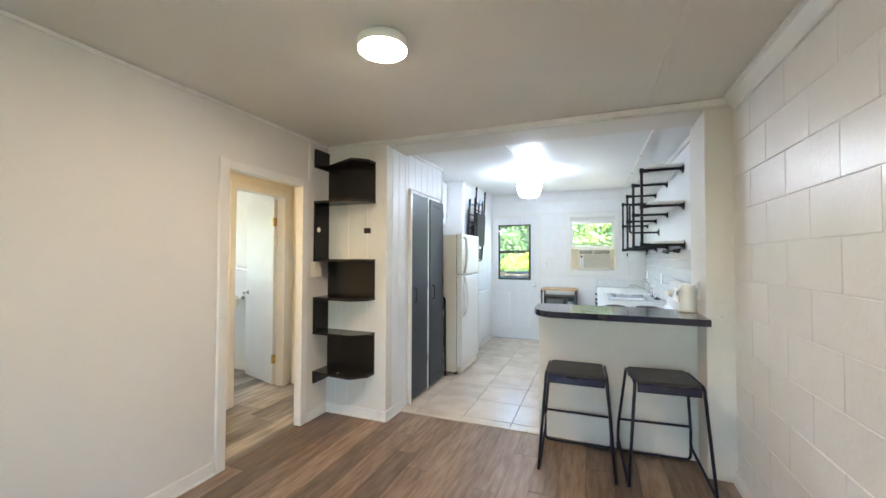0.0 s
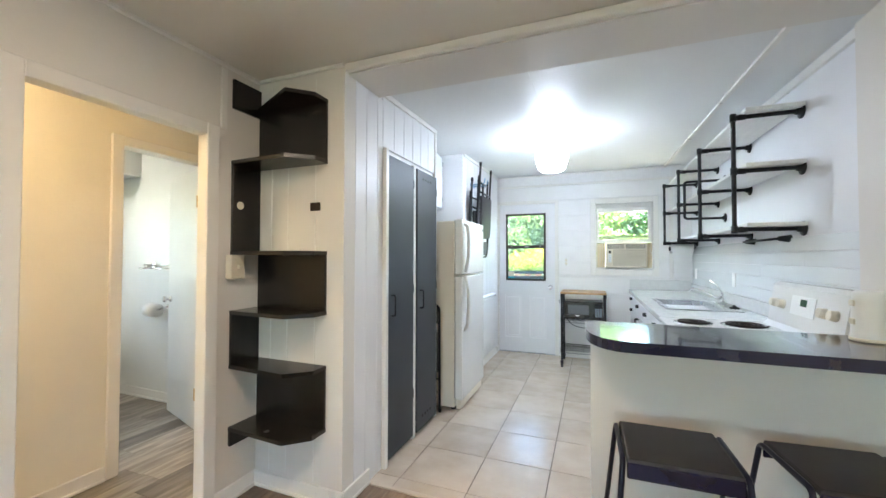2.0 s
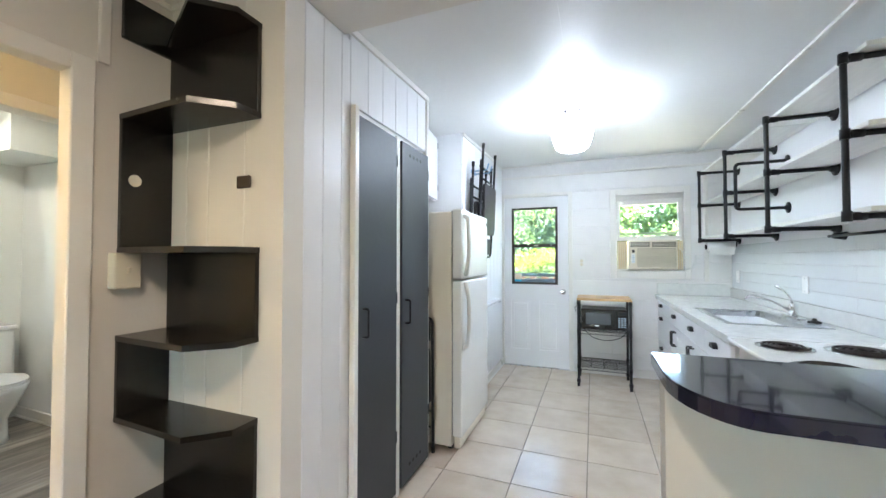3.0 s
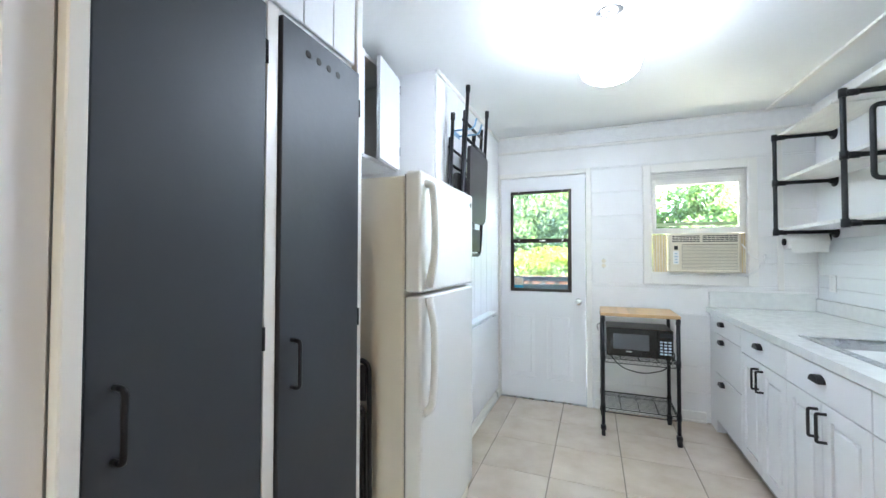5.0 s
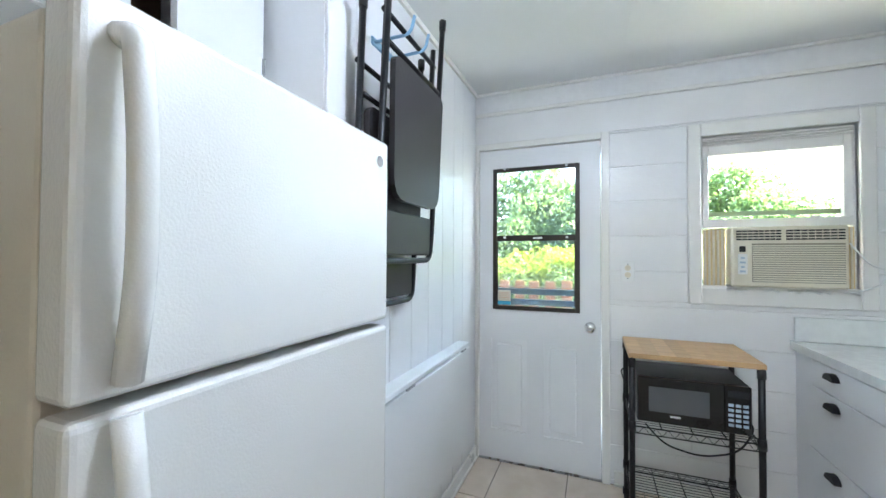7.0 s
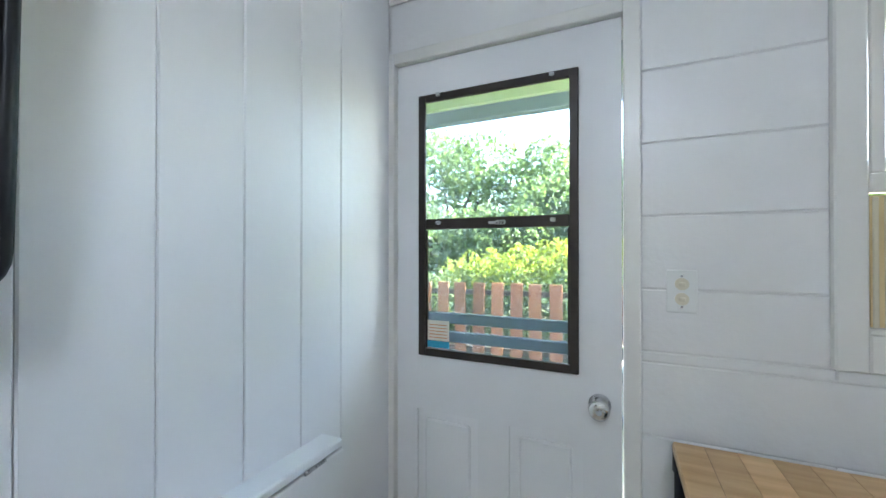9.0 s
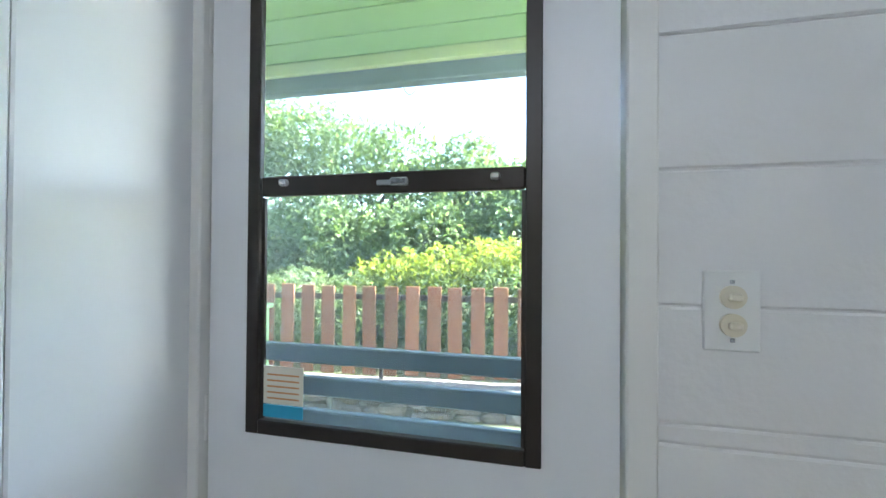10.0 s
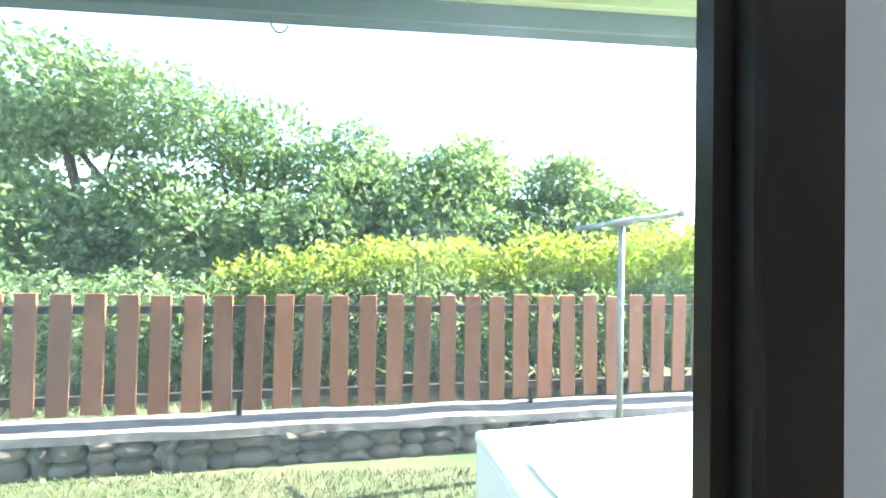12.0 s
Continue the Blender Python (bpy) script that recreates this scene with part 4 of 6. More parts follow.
ac_window()
air_conditioner()
wc = thing("power_cord", (0.6, BY, 1.3), "white power cord with plug hanging by the window", "cord")
part("cable", tube(B(), rounded([(0.44, BY - 0.02, 1.40), (0.50, BY - 0.03, 1.30), (0.56, BY - 0.035, 1.27), (0.60, BY - 0.03, 1.33), (0.55, BY - 0.03, 1.20), (0.44, BY - 0.025, 1.155)], 0.03), 0.004, 6), M_WHITE, wc)
part("plug", bx(B(), 0.575, 0.635, BY - 0.045, BY - 0.012, 1.295, 1.325, 0.006, 2), M_WHITE, wc)
structure("trim_window_wall", bx(B(), 0.66, 0.70, BY - 0.012, BY, 1.05, 2.26, 0.004), M_TRIM, "white wall batten", "trim")

# ---- kitchen lamp ----
LKX, LKY = -0.545, 4.74
kz = KC(LKY)
lk = thing("kitchen_ceiling_light", (LKX, LKY, kz), "glowing tapered glass ceiling light with chrome finial", "ceiling light")
part("canopy", lathe(B(), [(0.06, kz), (0.062, kz - 0.012), (0.03, kz - 0.02), (0.012, kz - 0.03), (0.012, kz - 0.11)], (LKX, LKY, 0), 28), M_CHROME, lk, "chrome canopy")
part("shade", lathe(B(), [(0.02, kz - 0.105), (0.06, kz - 0.102), (0.12, kz - 0.112), (0.143, kz - 0.135), (0.145, kz - 0.160), (0.135, kz - 0.220), (0.115, kz - 0.275), (0.09, kz - 0.295), (0.001, kz - 0.300)], (LKX, LKY, 0), 36), M_LAMPK, lk, "glowing white glass shade")
part("fitter", lathe(B(), [(0.045, kz - 0.085), (0.05, kz - 0.095), (0.045, kz - 0.106)], (LKX, LKY, 0), 24), M_CHROME, lk)

# ---- pipe shelves on the kitchen wall ----
def pipe_shelf():
    t = thing("pipe_shelf", (KX, 5.1, 1.47), "black iron pipe wall shelves with white boards", "shelf")
    zs, xf = (1.47, 1.815, 2.135), 0.575
    for y in (3.93, 4.70, 5.48, 6.27):
        f = part("upright", tube(B(), rounded([(xf + 0.03, y, zs[0]), (xf, y, zs[0]), (xf, y, zs[2]), (xf + 0.03, y, zs[2])], 0.02), 0.0125, 10), M_PIPE, t)
        for z in zs:
            part("arm", tube(B(), [(xf, y, z), (KX, y, z)], 0.0125, 10), M_PIPE, f)
            part("flange", lathe(B(), [(0.042, KX - 0.001), (0.042, KX - 0.008), (0.022, KX - 0.012), (0.019, KX - 0.03), (0.0125, KX - 0.031)], (0, y, z), 18, "X"), M_PIPE, f)
            part("collar", lathe(B(), [(0.0126, xf + 0.06), (0.018, xf + 0.06), (0.018, xf + 0.02), (0.0126, xf + 0.02)], (0, y, z), 12, "X"), M_PIPE, f)
        for z in (zs[0], zs[1], zs[2]):
            part("fitting", cyl(B(), (xf, y, z - 0.022), (xf, y, z + 0.022), 0.0175, n=12), M_PIPE, f)
    f = part("small_frame", tube(B(), rounded([(KX, 5.28, 1.66), (xf + 0.01, 5.28, 1.66), (xf + 0.01, 5.28, 2.0), (KX, 5.28, 2.0)], 0.03), 0.0115, 10), M_PIPE, t)
    for z in (1.66, 2.0):
        part("flange", lathe(B(), [(0.04, KX - 0.001), (0.04, KX - 0.008), (0.02, KX - 0.012), (0.012, KX - 0.03)], (0, 5.28, z), 16, "X"), M_PIPE, f)
    for z in zs:
        for y0, y1 in ((3.86, 4.90), (4.91, 5.66), (5.67, 6.36)):
            part("shelf_board", bx(B(), xf + 0.04, KX - 0.012, y0, y1, z + 0.013, z + 0.034, 0.002), M_SHELF, t)


pipe_shelf()
tb = thing("towel_bar", (KX, 4.35, 1.42), "black towel bar on the tiled wall", "towel bar")
part("bar", tube(B(), [(KX - 0.06, 4.05, 1.42), (KX - 0.06, 4.66, 1.42)], 0.008), M_PIPE, tb)
for y in (4.09, 4.62):
    part("post", cyl(B(), (KX - 0.06, y, 1.42), (KX, y, 1.42), 0.014, 0.024), M_PIPE, tb)
pt = thing("paper_towel_holder", (0.75, 6.30, 1.4), "white paper towel roll on a black holder", "paper towel")
part("roll", lathe(B(), [(0.02, 0.64), (0.05, 0.64), (0.05, 0.86), (0.02, 0.86)], (0, 6.30, 1.405), 28, "X"), M_PAPER, pt)
part("rod", tube(B(), rounded([(0.882, 6.30, 1.46), (0.882, 6.30, 1.405), (0.62, 6.30, 1.405)], 0.02), 0.007), M_PIPE, pt)
part("end_cap", cyl(B(), (0.626, 6.30, 1.405), (0.636, 6.30, 1.405), 0.024, n=18), M_DARK, pt)
part("loose_sheet", prism(B(), [(6.249, 1.405), (6.252, 1.405), (6.249, 1.34), (6.245, 1.33)], 0.65, 0.85, "X"), M_PAPER, pt)

# ---- cabinets, counter, sink, stove ----
CFX = 0.235


def cup_pull(t, y, z):
    o = []
    for k in range(9):
        a = math.pi * k / 8
        o.append((y + 0.038 * math.cos(a), z + 0.03 * math.sin(a)))
    part("cup_pull", prism(B(), o, CFX - 0.045, CFX - 0.02, "X"), M_BLACKM, t, "black cup pull")


def bar_pull(t, y, z):
    part("bar_pull", tube(B(), rounded([(CFX - 0.018, y, z), (CFX - 0.05, y, z), (CFX - 0.05, y, z + 0.11), (CFX - 0.018, y, z + 0.11)], 0.008), 0.006), M_BLACKM, t, "black bar pull")


def front(t, name, y0, y1, z0, z1, shaker=False):
    bm = B()
    if shaker:
        w = 0.055
        bx(bm, CFX - 0.018, CFX, y0, y1, z0, z0 + w)
        bx(bm, CFX - 0.018, CFX, y0, y1, z1 - w, z1)
        bx(bm, CFX - 0.018, CFX, y0, y0 + w, z0 + w, z1 - w)
        bx(bm, CFX - 0.018, CFX, y1 - w, y1, z0 + w, z1 - w)
        bx(bm, CFX - 0.008, CFX, y0 + w, y1 - w, z0 + w, z1 - w)
        bx(bm, CFX - 0.015, CFX - 0.006, y0 + w + 0.018, y1 - w - 0.018, z0 + w + 0.018, z1 - w - 0.018, 0.006)
    else:
        bx(bm, CFX - 0.018, CFX, y0, y1, z0, z1, 0.002)
    return part(name, bm, M_CAB, t)


def base_unit(y0, y1, kind, label):
    t = thing("base_cabinet", (0.55, (y0 + y1) / 2, 0), label, "cabinet", "kitchen base cabinets")
    part("body", bx(B(), CFX + 0.001, KX - 0.004, y0 + 0.001, y1 - 0.001, 0.10, 0.867), M_CAB, t)
    part("toe_kick", bx(B(), CFX + 0.055, KX - 0.004, y0 + 0.001, y1 - 0.001, 0, 0.10), M_TOE, t)
    ym = (y0 + y1) / 2
    g = 0.0025
    if kind == "drawers":
        for z0, z1 in ((0.115, 0.455), (0.46, 0.742), (0.747, 0.862)):
            d = front(t, "drawer", y0 + g, y1 - g, z0, z1)
            cup_pull(d, ym + 0.06, {0.115: 0.40, 0.46: 0.69}.get(z0, 0.815))
    else:
        d = front(t, "drawer", y0 + g, y1 - g, 0.725, 0.862)
        cup_pull(d, ym, 0.80)
        for a, b, yy in ((y0 + g, ym - g, ym - 0.03), (ym + g, y1 - g, ym + 0.03)):
            d = front(t, "door", a, b, 0.115, 0.72, True)
            bar_pull(d, yy, 0.575)


base_unit(5.78, 6.34, "drawers", "white three-drawer base cabinet with black cup pulls")
base_unit(5.19, 5.78, "doors", "white base cabinet with shaker doors and black pulls")
base_unit(4.12, 4.60, "doors", "white base cabinet beside the stove")
base_unit(4.60, 5.19, "doors", "white sink base cabinet with shaker doors")
structure("trim_cabinet_filler", bx(B(), CFX - 0.002, KX - 0.004, 6.342, BY - 0.004, 0, 0.867), M_CAB, "white cabinet filler strip", "trim")
SX0, SX1, SY0, SY1 = 0.33, 0.80, 4.57, 5.31
ct = thing("worktop", (0.55, 5.3, 0.853), "pale laminate worktop with upstand", "worktop")
o = [(0.21, 4.122), (KX - 0.003, 4.122), (KX - 0.003, BY - 0.003), (0.21, BY - 0.003)]
q = [(SX0, SY0), (SX1, SY0), (SX1, SY1), (SX0, SY1)]
bm = B()
ring = [[bm.verts.new((x, y, z)) for x, y in l] for z in (0.868, 0.907) for l in (o, q)]
for k in range(4):
    n = (k + 1) % 4
    for a, b in ((0, 1), (2, 3), (0, 2), (1, 3)):
        bm.faces.new((ring[a][k], ring[a][n], ring[b][n], ring[b][k]))
part("slab", bm, M_COUNTER, ct)
part("upstand", bx(B(), 0.225, KX - 0.024, BY - 0.023, BY - 0.003, 0.908, 1.03, 0.004), M_COUNTER, ct)
part("upstand", bx(B(), KX - 0.023, KX - 0.003, 4.122, BY - 0.003, 0.908, 1.0, 0.004), M_COUNTER, ct)


def sink():
    t = thing("kitchen_sink", (0.56, 4.95, 0.89), "stainless steel single bowl sink set in the worktop", "sink")
    bm = B()
    z = 0.908
    bx(bm, SX0 - 0.015, SX1 + 0.015, SY0 - 0.015, SY0 + 0.02, z, z + 0.005, 0.002)
    bx(bm, SX0 - 0.015, SX1 + 0.015, SY1 - 0.02, SY1 + 0.015, z, z + 0.005, 0.002)
    bx(bm, SX0 - 0.015, SX0 + 0.02, SY0 + 0.02, SY1 - 0.02, z, z + 0.005)
    bx(bm, SX1 - 0.08, SX1 + 0.015, SY0 + 0.02, SY1 - 0.02, z, z + 0.005)
    part("rim", bm, M_STEEL, t)
    bm = B()
    a, b, c, d = SX0 + 0.02, SX1 - 0.08, SY0 + 0.02, SY1 - 0.02
    bx(bm, a, b, c, c + 0.004, 0.73, z)
    bx(bm, a, b, d - 0.004, d, 0.73, z)
    bx(bm, a, a + 0.004, c, d, 0.73, z)
    bx(bm, b - 0.004, b, c, d, 0.73, z)
    bx(bm, a, b, c, d, 0.725, 0.73)
    part("bowl", bm, M_STEEL, t)
    part("drain", lathe(B(), [(0.04, 0.7305), (0.045, 0.733), (0.03, 0.734), (0.001, 0.731)], ((a + b) / 2, (c + d) / 2, 0), 20), M_CHROME, t)


sink()
fa = thing("faucet", (0.775, 4.94, 0.898), "chrome kitchen faucet with lever handle", "faucet")
part("base", bx(B(), 0.755, 0.805, 4.84, 5.05, 0.898, 0.927, 0.006, 2), M_CHROME, fa)
part("body", lathe(B(), [(0.024, 0.927), (0.022, 0.965), (0.025, 0.985), (0.020, 1.005), (0.001, 1.01)], (0.78, 4.94, 0), 20), M_CHROME, fa)
part("spout", tube(B(), rounded([(0.78, 4.94, 0.955), (0.68, 4.98, 1.015), (0.58, 5.02, 1.045), (0.555, 5.03, 1.015)], 0.05), 0.009), M_CHROME, fa)
part("lever", tube(B(), rounded([(0.78, 4.94, 1.0), (0.755, 4.95, 1.075), (0.70, 4.97, 1.115)], 0.04), 0.008), M_CHROME, fa)
part("stopper", lathe(B(), [(0.03, 0.899), (0.032, 0.923), (0.012, 0.927), (0.01, 0.94), (0.001, 0.941)], (0.80, 4.74, 0), 18), M_DARK, fa, "black stopper")


def stove():
    t = thing("electric_stove", (0.55, 3.74, 0), "white electric stove with coil burners", "stove")
    y0, y1 = 3.36, 4.118
    part("body", bx(B(), 0.25, KX - 0.01, y0, y1, 0.05, 0.885), M_FRIDGE, t)
    part("oven_door", bx(B(), 0.215, 0.249, y0 + 0.01, y1 - 0.01, 0.22, 0.80, 0.006), M_FRIDGE, t)
    part("handle", tube(B(), rounded([(0.215, y0 + 0.1, 0.77), (0.18, y0 + 0.1, 0.77), (0.18, y1 - 0.1, 0.77), (0.215, y1 - 0.1, 0.77)], 0.02), 0.01), M_FRIDGE, t)
    part("drawer", bx(B(), 0.22, 0.249, y0 + 0.01, y1 - 0.01, 0.06, 0.21, 0.004), M_FRIDGE, t)
    part("cooktop", bx(B(), 0.20, KX - 0.01, y0 - 0.002, y1 + 0.002, 0.886, 0.905, 0.006, 2), M_FRIDGE, t)
    for x, y, r in ((0.36, 3.94, 0.085), (0.62, 3.93, 0.105), (0.36, 3.56, 0.105), (0.62, 3.56, 0.085)):
        b = part("burner_pan", lathe(B(), [(r + 0.018, 0.9055), (r + 0.016, 0.910), (r, 0.9065), (0.001, 0.9060)], (x, y, 0), 28), M_CHROME, t, "chrome drip pan")
        pts = []
        for k in range(90):
            a = k / 90 * 2 * math.pi * 4
            rr = 0.02 + (r - 0.02) * k / 90
            pts.append((x + rr * math.cos(a), y + rr * math.sin(a), 0.914))
        part("coil", tube(B(), pts, 0.0055, 6), M_COIL, b, "dark coil element")
    o = [(KX - 0.012, 0.906), (0.765, 0.906), (0.79, 0.93), (0.825, 1.14), (0.845, 1.16), (KX - 0.012, 1.16)]
    bm = B()
    prism(bm, o, y0, y1, "Y")
    g = part("backguard", bm, M_FRIDGE, t)
    def on(z):
        return 0.79 + (z - 0.93) / 0.21 * 0.035
    for y in (3.44, 3.53, 3.95, 4.04):
        part("knob", cyl(B(), (on(1.04) + 0.002, y, 1.04), (on(1.04) - 0.03, y, 1.045), 0.026, 0.022, n=20), M_CREAM, g, "grey cream control knob")
    part("clock_panel", prism(B(), [(on(1.0) - 0.003, 1.0), (on(1.1) - 0.003, 1.1), (on(1.1) + 0.004, 1.1), (on(1.0) + 0.004, 1.0)], 3.62, 3.86, "Y"), M_WHITE, g)
    part("display", prism(B(), [(on(1.05) - 0.005, 1.05), (on(1.085) - 0.005, 1.085), (on(1.085) + 0.002, 1.085), (on(1.05) + 0.002, 1.05)], 3.70, 3.76, "Y"), M_GREEND, g, "green clock display")


stove()
structure("trim_stove_filler", bx(B(), 0.24, KX - 0.004, 3.212, 3.355, 0, 0.885), M_CAB, "white filler cabinet between bar and stove", "trim")

# ---- rolling cart and microwave ----
def cart():
    t = thing("rolling_cart", (-0.31, 6.13, 0), "black wire rolling cart with a butcher block top", "cart")
    x0, x1, y0, y1 = -0.555, -0.075, 5.985, 6.36
    top = part("top", bx(B(), x0 - 0.015, x1 + 0.015, y0 - 0.015, y1 + 0.015, 0.868, 0.888, 0.003), M_BUTCHER, t, "butcher block top")
    for k in range(8):
        a = x0 - 0.013 + (x1 - x0 + 0.026) * k / 8
        part("stave", bx(B(), a + 0.0006, a + (x1 - x0 + 0.026) / 8 - 0.0006, y0 - 0.013, y1 + 0.013, 0.887, 0.8905), M_BUTCHER, top)
    for x in (x0, x1):
        for y in (y0, y1):
            p = part("post", cyl(B(), (x, y, 0.075), (x, y, 0.868), 0.0125, n=12), M_BLACKM, t)
            for z in (0.20, 0.56, 0.85):
                part("collar", cyl(B(), (x, y, z - 0.022), (x, y, z + 0.022), 0.0165, 0.0155, n=12), M_BLACKM, p)
            c = part("caster", cyl(B(), (x - 0.012, y - 0.008, 0.028), (x + 0.012, y - 0.008, 0.028), 0.028, n=20), M_DARK, t, "black caster wheel")
            part("fork", bx(B(), x - 0.018, x + 0.018, y - 0.022, y + 0.012, 0.04, 0.078, 0.006), M_BLACKM, c)
    for z in (0.20, 0.56):
        s = part("wire_shelf", tube(B(), [(x0, y0, z), (x1, y0, z), (x1, y1, z), (x0, y1, z), (x0, y0, z)], 0.0035, 6), M_BLACKM, t)
        part("lower_rim", tube(B(), [(x0, y0, z - 0.03), (x1, y0, z - 0.03), (x1, y1, z - 0.03), (x0, y1, z - 0.03), (x0, y0, z - 0.03)], 0.003, 6), M_BLACKM, s)
        for yy in (y0, y1):
            pts = [(x0 + (x1 - x0) * k / 20, yy, z - 0.03 * (k % 2)) for k in range(21)]
            part("truss_wire", tube(B(), pts, 0.002, 5), M_BLACKM, s)
        for xx in (x0, x1):
            pts = [(xx, y0 + (y1 - y0) * k / 16, z - 0.03 * (k % 2)) for k in range(17)]
            part("truss_wire", tube(B(), pts, 0.002, 5), M_BLACKM, s)
        for k in range(1, 15):
            yy = y0 + (y1 - y0) * k / 15
            part("wire", tube(B(), [(x0, yy, z + 0.003), (x1, yy, z + 0.003)], 0.0016, 5), M_BLACKM, s)
        for k in range(1, 4):
            xx = x0 + (x1 - x0) * k / 4
            part("cross_wire", tube(B(), [(xx, y0, z), (xx, y1, z)], 0.003, 5), M_BLACKM, s)
    part("hook", tube(B(), rounded([(x0 - 0.012, y0 + 0.1, 0.80), (x0 - 0.04, y0 + 0.1, 0.78), (x0 - 0.03, y0 + 0.1, 0.74)], 0.01), 0.003, 6), M_BLACKM, t)


def microwave():
    t = thing("microwave", (-0.32, 6.1, 0.567), "black countertop microwave on the wire cart", "microwave")
    x0, x1, y0, y1, z0, z1 = -0.53, -0.10, 6.01, 6.31, 0.578, 0.78
    part("case", bx(B(), x0, x1, y0 + 0.02, y1, z0, z1, 0.004), M_BLACKM, t)
    d = part("door", bx(B(), x0, x1 - 0.095, y0, y0 + 0.02, z0, z1, 0.004), M_BLACK, t)
    part("window", bx(B(), x0 + 0.045, x1 - 0.15, y0 - 0.002, y0 + 0.004, z0 + 0.05, z1 - 0.04, 0.001), M_MWIN, d, "grey door window")
    part("badge", bx(B(), x0 + 0.13, x0 + 0.17, y0 - 0.003, y0, z0 + 0.032, z0 + 0.04), M_WHITE, d)
    c = part("control_panel", bx(B(), x1 - 0.094, x1, y0, y0 + 0.02, z0, z1, 0.003), M_BLACK, t)
    part("display", bx(B(), x1 - 0.085, x1 - 0.01, y0 - 0.0015, y0, z1 - 0.05, z1 - 0.02), M_SCREEN, c)
    for i in range(3):
        for j in range(5):
            part("key", bx(B(), x1 - 0.083 + i * 0.026, x1 - 0.064 + i * 0.026, y0 - 0.0015, y0, z0 + 0.03 + j * 0.021, z0 + 0.042 + j * 0.021), M_BTN, c)
    for x in (x0 + 0.03, x1 - 0.03):
        for y in (y0 + 0.05, y1 - 0.03):
            part("foot", cyl(B(), (x, y, 0.565), (x, y, z0), 0.01), M_DARK, t)
    pts = rounded([(x0 + 0.03, y0 - 0.02, 0.575), (x0 + 0.10, y0 - 0.03, 0.50), (x0 + 0.24, y0 - 0.03, 0.47), (x1 - 0.05, y0 - 0.02, 0.51), (x1 + 0.015, y0 + 0.02, 0.60), (x1 + 0.012, y0 + 0.1, 0.62)], 0.06)
    part("cord", tube(B(), pts, 0.004, 6), M_BLACKM, t)


cart()
microwave()
plate("wall_outlet", "white outlet on the tiled wall", KX - 0.008, 5.05, 1.12, 0.075, 0.115, "-x", M_WHITE, 0, "outlet")
plate("wall_outlet", "white outlet on the tiled wall", KX - 0.008, 6.3, 1.12, 0.075, 0.115, "-x", M_WHITE, 0, "outlet")

# ---- hall and bathroom ----
hl = thing("hall_light", (-2.45, 1.6, 2.36), "warm glowing hall ceiling light", "ceiling light")
part("diffuser", lathe(B(), [(0.13, 2.36), (0.13, 2.33), (0.09, 2.31), (0.001, 2.305)], (-2.45, 1.6, 0), 28), M_LAMPH, hl)
bl = thing("bath_light", (-4.1, 2.75, 2.36), "white glowing bathroom ceiling light", "ceiling light")
part("rim", lathe(B(), [(0.17, 2.36), (0.17, 2.335), (0.15, 2.33)], (-4.1, 2.75, 0), 28), M_WHITE, bl)
part("diffuser", lathe(B(), [(0.155, 2.34), (0.15, 2.325), (0.10, 2.31), (0.001, 2.305)], (-4.1, 2.75, 0), 28), M_LAMPB, bl)


def bath_door():
    t = thing("bathroom_door", (-2.97, 3.215, 0), "white flush bathroom door standing open", "door")
    leaf = new("leaf", mesh_of("leaf", bx(B(), -0.62, 0, -0.018, 0.018, 0.012, 1.965, 0.002), M_BATH))
    leaf.parent = t
    ORG[leaf.name] = Vector((0, 0, 0))
    for z in (0.28, 1.72):
        part("hinge", bx(B(), -0.003, 0.022, -0.03, 0.006, z - 0.045, z + 0.045, 0.002), M_BRASS, leaf, "brass hinge")
    for s in (-1, 1):
        part("knob", lathe(B(), [(0.026, s * 0.018), (0.026, s * 0.024), (0.010, s * 0.03), (0.010, s * 0.045), (0.024, s * 0.055), (0.026, s * 0.068), (0.015, s * 0.078), (0.001, s * 0.079)], (-0.56, 0, 0.95), 20, "Y"), M_CHROME, leaf)
    t.matrix_basis = pose(-2.97, 3.215, 0, 0, 0, -17)


bath_door()
tw = thing("towel_rack", (-3.75, 3.52, 1.2), "chrome double towel bar on the wall", "towel bar")
for y, z in ((3.41, 1.20), (3.45, 1.23)):
    part("bar", tube(B(), [(-4.02, y, z), (-3.42, y, z)], 0.007), M_CHROME, tw)
for x in (-3.97, -3.45):
    part("bracket", tube(B(), [(x, 3.515, 1.225), (x, 3.40, 1.20)], 0.009), M_CHROME, tw)
    part("rosette", cyl(B(), (x, 3.518, 1.225), (x, 3.505, 1.225), 0.025, n=18), M_CHROME, tw)
tp = thing("toilet_paper_holder", (-3.8, 3.52, 0.84), "toilet paper roll on a chrome holder", "toilet paper")
part("roll", lathe(B(), [(0.02, -0.055), (0.06, -0.055), (0.06, 0.055), (0.02, 0.055)], (-3.85, 3.43, 0.83), 28, "X"), M_PAPER, tp)
part("arm", tube(B(), rounded([(-3.76, 3.518, 0.86), (-3.76, 3.43, 0.84), (-3.92, 3.43, 0.83)], 0.02), 0.008), M_CHROME, tp)
part("rosette", cyl(B(), (-3.76, 3.518, 0.86), (-3.76, 3.507, 0.86), 0.024, n=18), M_CHROME, tp)


